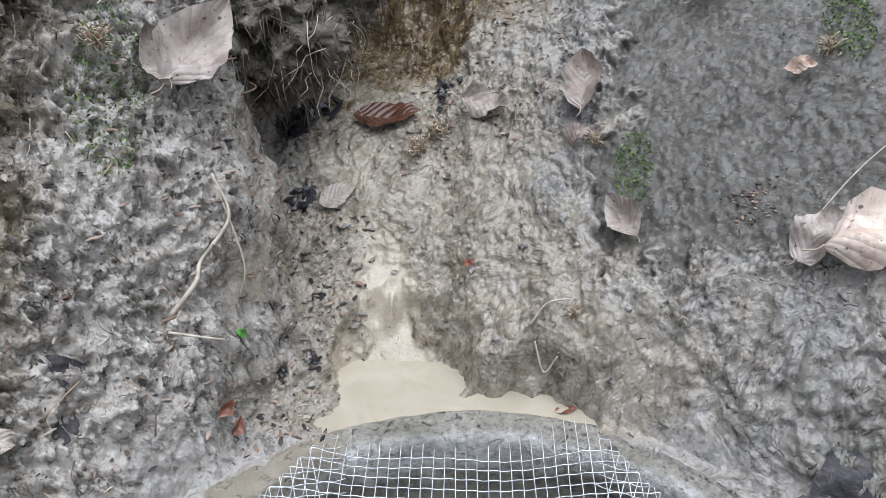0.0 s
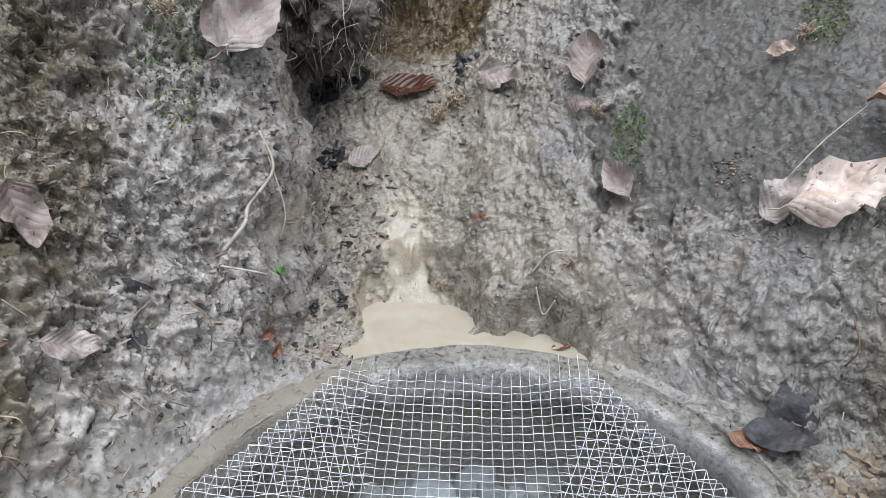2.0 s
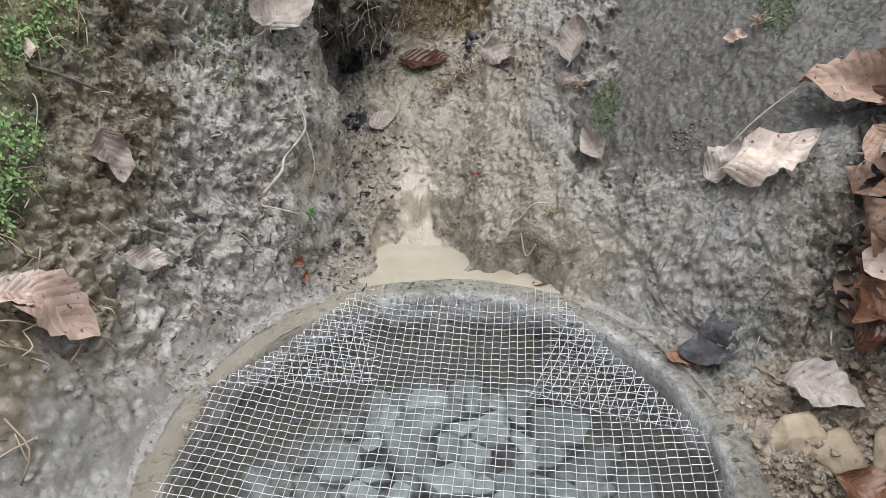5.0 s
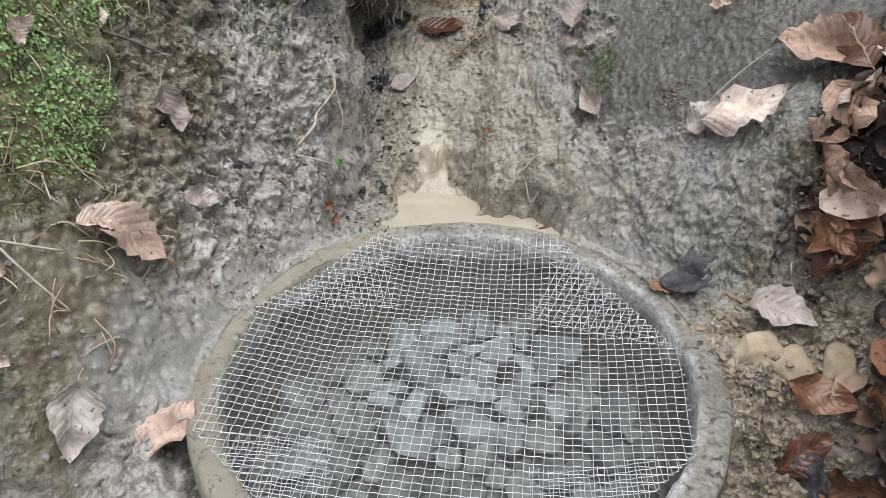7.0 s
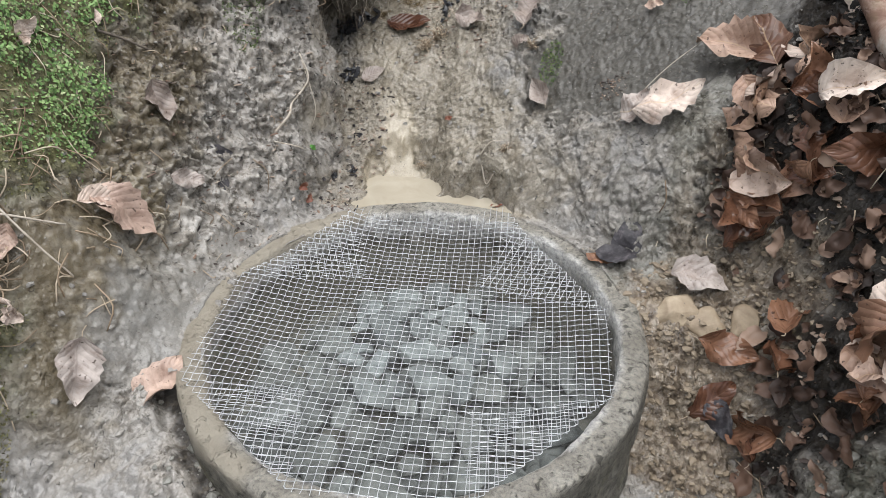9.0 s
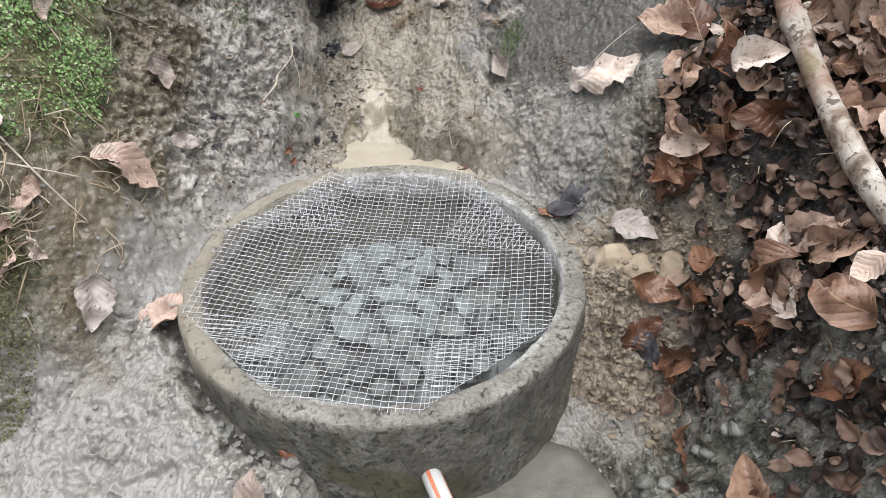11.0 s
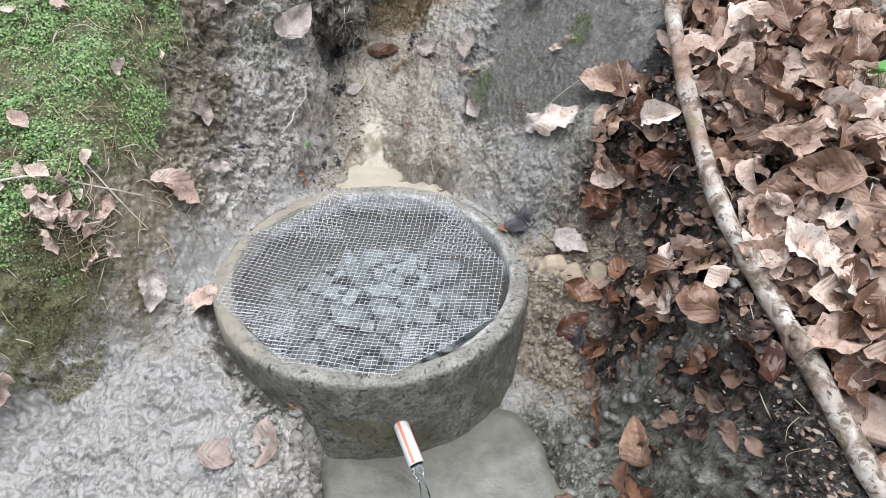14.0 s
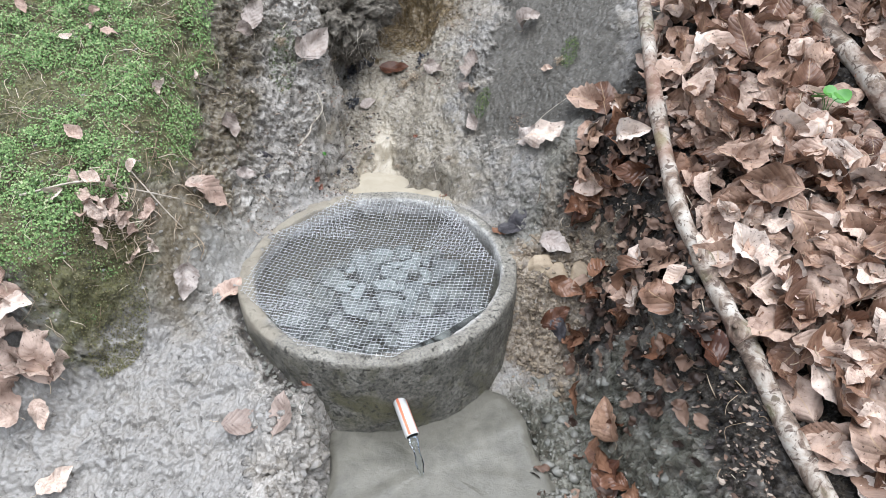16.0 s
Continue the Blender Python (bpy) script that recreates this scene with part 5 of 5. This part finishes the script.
def leaflets(name, p, nrm, dens, rng, height, mat, label):
    n = len(p)
    size = rng.uniform(0.0013, 0.0032, n) * (1 + 0.25 * np.clip(dens, -1, 1))
    lift = rng.uniform(0.001, height, n) * np.clip(0.7 + dens, 0.25, 1.3)
    a = rng.uniform(0, 2 * np.pi, n)
    up = nrm + rng.normal(0, 0.45, (n, 3))
    up /= np.linalg.norm(up, axis=1)[:, None]
    u = np.cross(up, np.stack([np.cos(a), np.sin(a), 0.2 * np.ones(n)], -1))
    u /= np.linalg.norm(u, axis=1)[:, None]
    w = np.cross(up, u)
    c = p + nrm * lift[:, None]
    s = size[:, None]
    # each leaflet: five points, cupped
    v = np.stack([c - u * s, c - u * s * 0.1 + w * s * 0.75 + up * s * 0.22, c + u * s, c - u * s * 0.1 - w * s * 0.75 + up * s * 0.22, c + up * s * -0.05], 1).reshape(-1, 3)
    i = np.arange(n)[:, None] * 5
    f = np.concatenate([np.hstack([i, i + 4, i + 1]), np.hstack([i + 1, i + 4, i + 2]), np.hstack([i + 2, i + 4, i + 3]), np.hstack([i + 3, i + 4, i])])
    tagged(part(name, mesh_of(name, v, f.tolist()), mat), label, "moss", kind="stuff")


ground_cover()


def moss_patch(cx, cy, radius, n, seed, label, mat=MOSS_DARK):
    """A small cushion of dark moss."""
    rng = np.random.default_rng(seed)
    a, r = rng.uniform(0, 6.283, n), radius * np.sqrt(rng.uniform(0, 1, n))
    x, y = cx + r * np.cos(a) * 0.7, cy + r * np.sin(a) * 1.3
    p, nrm, _ = ground_points(x, y)
    up = nrm + rng.normal(0, 0.6, (n, 3))
    up /= np.linalg.norm(up, axis=1)[:, None]
    u = np.cross(up, rng.normal(size=(n, 3)))
    u /= np.linalg.norm(u, axis=1)[:, None]
    s = rng.uniform(0.001, 0.0026, n)[:, None]
    c = p + nrm * rng.uniform(0, 0.006, n)[:, None]
    w = np.cross(up, u)
    v = np.stack([c - u * s, c + w * s * 0.5 + up * s * 0.3, c + u * s, c - w * s * 0.5], 1).reshape(-1, 3)
    i = np.arange(n)[:, None] * 4
    data = mesh_of("moss_patch", v, np.concatenate([np.hstack([i, i + 1, i + 2]), np.hstack([i, i + 2, i + 3])]).tolist())
    tagged(part("moss_patch", data, mat), label, "moss", kind="stuff")


moss_patch(0.146, 0.452, 0.026, 420, 1, "dark green moss at the edge of the clay face")
moss_patch(-0.46, -0.27, 0.075, 7000, 4, "dull olive moss at the foot of the bank", OLIVE)
moss_patch(0.345, 0.50, 0.03, 500, 2, "dark green moss at the top of the clay face")
moss_patch(-0.33, 0.36, 0.04, 700, 3, "dull green moss on the bank's edge")


leaf_fragments()


def stalks(name, n, box, key, seed, lengths, radius, mat, label, category, least=0.4, bend=0.35, flat=0.9):
    """Short dry stalks and rootlets, one heap."""
    p, nrm, rng = scatter(n, *box, key, seed, least)
    pieces = []
    for q, m in zip(p, nrm):
        ln = rng.uniform(*lengths)
        way = rng.normal(size=3)
        way -= m * (way @ m) * flat
        way /= np.linalg.norm(way)
        sag = rng.normal(size=3) * bend * ln
        a = q + m * 0.002
        pts = spline([a - way * ln / 2, a + sag * 0.4 + m * rng.uniform(0.001, 0.006), a + way * ln / 2 + sag * 0.15], 7)
        pieces.append(tube(pts, radius * rng.uniform(0.6, 1.3), 4))
    tagged(part(name, joined(name, pieces), mat), label, category, kind="stuff")


stalks("dry_stalks", 1300, (-1.0, -0.3, -0.42, 0.5), "moss", 31, (0.015, 0.06), 0.0007, STRAW, "dry straw-coloured stalks on the mossy bank", "stalks")
stalks("rootlets", 500, (-0.45, 0.0, 0.0, 0.8), "crumb", 33, (0.008, 0.028), 0.0004, FINE_ROOT, "dark hair roots in the crumbly bank", "roots", 0.5, 0.5, 0.4)
stalks("pale_rootlets", 200, (-0.45, 0.0, -0.05, 0.8), "crumb", 35, (0.015, 0.06), 0.0007, STRAW, "pale thin roots hanging from the bank", "roots", 0.5, 0.5, 0.5)
stalks("litter_bits", 220, (0.3, 0.75, -0.5, 0.3), "soil", 37, (0.01, 0.05), 0.0008, STRAW, "dry twig bits on dark earth", "twigs", 0.4)
stalks("mud_splinters", 420, (-0.5, 0.45, -0.6, 0.6), "", 39, (0.003, 0.010), 0.0005, CHARCOAL, "dark plant splinters in the mud", "splinters", 0.4, 0.3)


def pebbles(name, n, box, key, seed, sizes, mat, label, least=0.4, finer=1, face=False, shape=(1, 0.75, 0.5)):
    p, nrm, rng = scatter(n, *box, key, seed, least)
    free = (masks(p)["clay"] > 0.5) if face else (masks(p)["clay"] < 0.3) | (face is None)
    p, nrm = p[free], nrm[free]
    kinds = []
    for k in range(6):
        bm = bmesh.new()
        bmesh.ops.create_icosphere(bm, subdivisions=finer, radius=1.0)
        v = np.array([q.co for q in bm.verts])
        v *= (1 + 0.45 * vnoise(v, 1.9, seed + k))[:, None] * np.array(shape)
        kinds.append((v, [tuple(q.index for q in f.verts) for f in bm.faces]))
        bm.free()
    pieces = []
    for q, m in zip(p, nrm):
        v, f = kinds[int(rng.integers(6))]
        s = sizes[0] + (sizes[1] - sizes[0]) * rng.uniform() ** 3
        a = rng.uniform(0, 6.28)
        r = np.array(((math.cos(a), -math.sin(a), 0), (math.sin(a), math.cos(a), 0), (0, 0, 1)))
        pieces.append((v @ r.T * s + q - m * s * (0.18 if finer > 1 else -0.05), f))
    tagged(part(name, joined(name, pieces), mat, smooth=finer > 1), label, "grit", kind="stuff")


pebbles("gravel", 2600, (0.28, 0.55, -0.18, 0.16), "gravel", 51, (0.0015, 0.008), OCHRE_STONE, "ochre gravel and crumbs beside the ring", 0.35)
pebbles("mud_crumbs", 3500, (-0.7, 0.6, -0.62, 0.7), "", 53, (0.0012, 0.0065), MUD, "small crumbs of grey mud")
pebbles("rust_bits", 160, (0.225, 0.265, 0.36, 0.39), "", 98, (0.0008, 0.0035), DEBRIS, "dark brown crumbs in the clay", face=None, shape=(1, 0.5, 0.4))
pebbles("woody_debris", 600, (-0.25, -0.125, 0.23, 0.50), "", 56, (0.0015, 0.008), DEBRIS, "black and brown woody bits in wet mud", shape=(1, 0.35, 0.22))
pebbles("shore_debris", 500, (-0.10, 0.10, 0.52, 0.78), "", 57, (0.0012, 0.008), DEBRIS, "pale and dark plant bits beside the channel", shape=(1, 0.35, 0.22))
pebbles("litter_crumbs", 7000, (0.36, 0.75, -0.5, 0.32), "soil", 58, (0.0015, 0.010), DEBRIS, "dark leaf crumbs on black earth", shape=(1, 0.5, 0.25))
pebbles("shelf_clods", 260, (-0.13, 0.005, -0.60, -0.275), "", 59, (0.003, 0.016), MUD, "broken clods of grey mud at the edge of the shelf", finer=2)
pebbles("hollow_clods", 200, (0.36, 0.62, -0.45, -0.12), "crumb", 60, (0.003, 0.016), CLOD, "broken clods of grey-green mud in the hollow", 0.3, 2)
pebbles("slab_edge_clods", 130, (0.34, 0.50, -0.56, -0.14), "", 69, (0.003, 0.015), CLOD, "broken clods of grey-green mud along the slab", finer=2)
pebbles("bank_debris", 2600, (-0.48, -0.12, 0.02, 0.7), "crumb", 54, (0.0015, 0.009), DEBRIS, "dark bark and leaf bits in the torn bank", shape=(1, 0.3, 0.16))
pebbles("bank_crumbs", 3200, (-0.5, 0.0, -0.05, 0.8), "crumb", 55, (0.0012, 0.0055), TURF, "dark soil crumbs on the bank", shape=(1, 0.6, 0.4))


def single_stone(x, y, size, seed, mat, label, lift=0.0, yaw=0, flat=0.5):
    ob = part("stone", rock_mesh("stone", seed, size, flat), mat)
    ob.matrix_world = lay(x, y, yaw, lift)
    return tagged(ob, label, "stone")


single_stone(0.343, 0.075, 0.036, 61, OCHRE_STONE, "pale ochre stone half sunk beside the ring", -0.002, 20, 0.35)
single_stone(0.432, 0.07, 0.026, 62, OCHRE_STONE, "ochre brown stone half sunk in wet soil", 0.004, 70, 0.5)
single_stone(0.39, 0.068, 0.034, 66, OCHRE_STONE, "ochre stone half sunk in gravel", -0.004, 10, 0.35)
leaf(16, -0.366, -0.182, -60, 0.085, "pale mud-coated leaf stuck flat on grey mud", PALE_LEAF, 0.008)
single_stone(0.37, -0.10, 0.05, 64, SLAB_STONE, "flat brown-grey stone in the hollow", -0.006, 15, 0.2)
single_stone(-0.286, -0.329, 0.026, 65, MUD, "mud-covered flat stone in pale mud", 0.0, 15, 0.4)


# ---- overhanging turf with roots at the back ----
def overhang():
    bm = bmesh.new()
    bmesh.ops.create_icosphere(bm, subdivisions=6, radius=1.0)
    v = np.array([q.co for q in bm.verts])
    v = v * np.array((0.125, 0.22, 0.085))
    d = 0.05 * fbm(v, 14, 3, 0.6, 7) + 0.022 * chips(v, 38, 17) + 0.011 * chips(v, 95, 27) + 0.02 * np.minimum(0, fbm(v, 30, 3, 0.6, 37))
    v = v + v / (np.linalg.norm(v, axis=1)[:, None] + 1e-9) * d[:, None]
    for q, c in zip(bm.verts, v):
        q.co = c
    ob = part("turf_overhang", bm, TURF)
    ob.matrix_world = pose(-0.272, 0.63, 0.53, 10, 12, -12)
    tagged(ob, "dark root-bound turf overhanging the spring channel", "turf", kind="structure")
    rng = np.random.default_rng(3)
    m = np.array(ob.matrix_world)
    hairs = []
    for k in rng.integers(0, len(v), 1600):
        q, out = m[:3, :3] @ v[k] + m[:3, 3], m[:3, :3] @ (v[k] / np.linalg.norm(v[k]))
        ln = rng.uniform(0.008, 0.03)
        end = q + out * ln * 0.5 + np.array((rng.normal(0, 0.006), rng.normal(0, 0.006), -ln))
        hairs.append(tube(spline([q, q + out * ln * 0.4, end], 5), 0.0005, 4))
    bits = []
    cube = np.array([(1, 0, 0), (-1, 0, 0), (0, 1, 0), (0, -1, 0), (0, 0, 1), (0, 0, -1)], float)
    eight = [(0, 2, 4), (2, 1, 4), (1, 3, 4), (3, 0, 4), (2, 0, 5), (1, 2, 5), (3, 1, 5), (0, 3, 5)]
    for k in rng.integers(0, len(v), 3500):
        size = 0.001 + 0.0036 * rng.uniform() ** 2
        bits.append((cube * size * rng.uniform(0.5, 1.3, (6, 1)) + rng.normal(0, 0.2 * size, (6, 3)) + m[:3, :3] @ v[k] + m[:3, 3], eight))
    tagged(part("turf_crumbs", joined("turf_crumbs", bits), TURF, smooth=False), "dark soil crumbs on the overhanging turf", "soil crumbs", kind="stuff")
    tagged(part("turf_rootlets", joined("turf_rootlets", hairs), FINE_ROOT), "dark hair roots on the overhanging turf", "roots", kind="stuff")
    pieces = []
    for k in range(34):
        a = np.array((rng.uniform(-0.25, -0.15), rng.uniform(0.50, 0.60), rng.uniform(0.47, 0.53)))
        ln = rng.uniform(0.03, 0.075)
        pts = [a]
        for _ in range(4):
            pts.append(pts[-1] + np.array((rng.normal(0.0, 0.008), rng.normal(-0.003, 0.008), -ln / 4)))
        pieces.append(tube(spline(pts, 9), np.linspace(0.0006, 0.0002, 9) * rng.uniform(0.6, 1.3), 5))
    tagged(part("hanging_roots", joined("hanging_roots", pieces), ROOT), "pale fine roots hanging under the turf edge", "roots", kind="stuff")


overhang()


def root(name, line, r0, r1, label, mat=None, category="root"):
    """A single root or twig that follows the surface: plan points with a lift each."""
    pts = [on_ground(x, y, lift)[0] for x, y, lift in line]
    v, f = tube(spline(pts, 8 * len(pts)), np.linspace(r0, r1, 8 * len(pts)), 7, 0.12)
    return tagged(part(name, mesh_of(name, v, f), mat or ROOT), label, category)


root("root", [(-0.252, 0.357, 0.010), (-0.239, 0.341, 0.012), (-0.253, 0.309, 0.012), (-0.257, 0.293, 0.006), (-0.269, 0.268, 0.003)], 0.0013, 0.0024, "pale bare root hanging down the bank")
root("root", [(-0.248, 0.353, 0.012), (-0.234, 0.334, 0.014), (-0.233, 0.324, 0.008)], 0.0010, 0.0006, "thin pale rootlet on the bank")
root("root", [(-0.270, 0.257, 0.004), (-0.246, 0.268, 0.008), (-0.237, 0.302, 0.006)], 0.0012, 0.0009, "thin pale rootlet with green tip on wet mud")
root("root", [(0.045, 0.352, 0.003), (0.065, 0.362, 0.006), (0.085, 0.36, 0.004)], 0.0011, 0.0009, "pale plant splinter pressed in mud")
root("root", [(0.05, 0.345, 0.003), (0.06, 0.335, 0.005), (0.075, 0.33, 0.003)], 0.0011, 0.0009, "pale plant splinter pressed in mud")
root("twig", [(-0.62, -0.23, 0.012), (-0.52, -0.17, 0.014), (-0.45, -0.13, 0.012), (-0.40, -0.08, 0.01)], 0.0022, 0.0012, "thin pale twig on the mossy bank", category="twig")
root("twig", [(-0.47, -0.11, 0.012), (-0.42, -0.12, 0.016), (-0.385, -0.115, 0.012)], 0.0016, 0.001, "thin pale twig on the mossy bank", category="twig")
root("twig", [(-0.462, 0.172, 0.004), (-0.442, 0.193, 0.006), (-0.415, 0.216, 0.005)], 0.0022, 0.0016, "brown twig on the bank's edge", FINE_ROOT, "twig")
root("twig", [(0.27, 0.33, 0.006), (0.32, 0.36, 0.014), (0.38, 0.385, 0.016)], 0.0008, 0.0006, "thin pale stalk over the mud", category="twig")
root("twig", [(0.10, -0.285, 0.012), (0.17, -0.262, 0.010), (0.235, -0.19, 0.012), (0.262, -0.16, 0.014)], 0.0011, 0.0009, "thin white root along the foot of the ring", category="root")
root("twig", [(0.62, -0.46, 0.02), (0.67, -0.475, 0.03), (0.73, -0.50, 0.03)], 0.004, 0.003, "bleached forked twig on dark earth", category="twig")
root("twig", [(0.66, -0.44, 0.03), (0.69, -0.47, 0.03), (0.72, -0.52, 0.02)], 0.003, 0.002, "bleached forked twig on dark earth", category="twig")


def chip(x, y, size, seed, label, flat=0.4, yaw=0):
    """Charred wood broken into angular splinters."""
    rng = np.random.default_rng(seed)
    top = new("wood_chip")
    top.matrix_world = lay(x, y, yaw, 0.001)
    for k in range(22):
        v = np.array([(i, j, q) for i in (-1, 1) for j in (-1, 1) for q in (-1, 1)], float)
        v = v * (1 + 0.45 * rng.uniform(-1, 1, (8, 3))) * np.array((0.32, 0.13, 0.09)) * size * rng.uniform(0.4, 1.15)
        turn = np.array(pose(0, 0, 0, *rng.uniform(-45, 45, 2), rng.uniform(0, 360)))[:3, :3]
        spot = np.array((rng.normal(0, 0.5), rng.normal(0, 0.35), abs(rng.normal(0, 0.2)) * flat)) * size
        faces = [(0, 1, 3, 2), (4, 6, 7, 5), (0, 4, 5, 1), (2, 3, 7, 6), (0, 2, 6, 4), (1, 5, 7, 3)]
        part("splinter", mesh_of("splinter", v @ turn.T + spot, faces), CHARCOAL, top, smooth=False)
    return tagged(top, label, "wood chip")


chip(-0.208, 0.509, 0.022, 71, "black charred wood chip in wet mud", 0.4, 60)
chip(-0.176, 0.412, 0.010, 72, "small black wood chip in wet mud")
chip(-0.174, 0.344, 0.010, 73, "small black wood chip in wet mud")
chip(-0.200, 0.331, 0.014, 74, "small black wood chip in wet mud")
chip(-0.239, 0.596, 0.026, 75, "wet black wood chip at the channel", 0.5, 40)
chip(-0.219, 0.618, 0.026, 76, "wet black wood chip at the channel", 0.5, 10)
chip(-0.054, 0.643, 0.022, 77, "wet black wood chip beside the channel", 0.35, 80)


def seedling(x, y, n, size, seed, label):
    """A few round leaves on thin stems."""
    rng = np.random.default_rng(seed)
    base, nrm = on_ground(x, y, 0.075)
    top = new("seedling")
    top.location = base
    for k in range(n):
        a = 2 * math.pi * k / n + rng.uniform(-0.3, 0.3)
        tip = np.array((math.cos(a) * size * 1.3, math.sin(a) * size * 1.3, size * rng.uniform(0.6, 1.4)))
        part("stem", mesh_of("stem", *tube(spline([(0, 0, -0.02), tip * 0.5 + (0, 0, 0.004), tip], 8), 0.0007, 5)), FRESH, top)
        rr, aa = np.meshgrid(np.linspace(0.05, 1, 4), np.arange(12) * 2 * np.pi / 12, indexing="ij")
        v = np.stack([rr * np.cos(aa) * size, rr * np.sin(aa) * size * 0.85, size * 0.18 * rr ** 2 + 0.1 * size * np.cos(2 * aa) * rr], -1).reshape(-1, 3)
        f = [(i * 12 + j, i * 12 + (j + 1) % 12, (i + 1) * 12 + (j + 1) % 12, (i + 1) * 12 + j) for i in range(3) for j in range(12)] + [tuple(range(12))[::-1]]
        lf = part("leaf_blade", mesh_of("leaf_blade", v, f), FRESH, top)
        lf.matrix_basis = Matrix.Translation(tip) @ pose(0, 0, 0, *rng.uniform(-30, 30, 2), math.degrees(a))
    return tagged(top, label, "seedling")


seedling(0.834, 0.170, 5, 0.017, 4, "small green seedling with round leaves in the litter")


# ---- fibre tufts, straws and twigs ----
def tuft(x, y, size, n, seed, label):
    """A frayed knot of pale plant fibres."""
    rng = np.random.default_rng(seed)
    base, nrm = on_ground(x, y, 0.003)
    pieces = []
    for k in range(n):
        way = rng.normal(size=3) + nrm * 0.7
        way = way / np.linalg.norm(way) * size * rng.uniform(0.4, 1.0)
        pieces.append(tube(spline([rng.normal(0, size * 0.15, 3), way * 0.6 + rng.normal(0, size * 0.15, 3), way], 6), size * 0.024 * rng.uniform(0.6, 1.6), 4))
    ob = part("fibre_tuft", joined("fibre_tuft", pieces), STRAW)
    ob.location = base
    return tagged(ob, label, "plant fibres")


for k, (x, y, size) in enumerate(((0.113, 0.49, 0.016), (0.325, 0.483, 0.016), (-0.063, 0.394, 0.012), (0.088, 0.348, 0.013), (-0.060, 0.580, 0.024), (-0.083, 0.560, 0.022), (-0.342, 0.375, 0.018))):
    tuft(x, y, size, 70, 80 + k, "small frayed tuft of pale plant fibres on mud")
stalks("heap_straws", 150, (-0.515, -0.42, -0.225, -0.13), "", 92, (0.02, 0.06), 0.0009, STRAW, "dry straws among the heap of leaf scraps", "straws", bend=0.5, flat=0.6)
stalks("edge_straws", 50, (-0.46, -0.36, -0.13, 0.06), "", 93, (0.02, 0.07), 0.0009, STRAW, "dry straws along the edge of the moss", "straws", bend=0.4, flat=0.7)
leaf(3, -0.237, 0.305, 10, 0.014, "tiny fresh green leaf on wet mud", FRESH, 0.008)
pebbles("ring_edge_crumbs", 500, (-0.33, -0.02, -0.36, -0.15), "crumb", 95, (0.0015, 0.009), CLOD, "dark crumbs of mud along the foot of the ring", 0.45)
pebbles("clay_grit", 2200, (0.05, 0.45, 0.34, 0.72), "", 96, (0.0005, 0.0018), MUD, "pale grit in the smooth clay face", face=True)
pebbles("clay_specks", 1100, (0.05, 0.45, 0.34, 0.72), "", 97, (0.0005, 0.0016), DEBRIS, "dark plant specks in the smooth clay face", face=True)
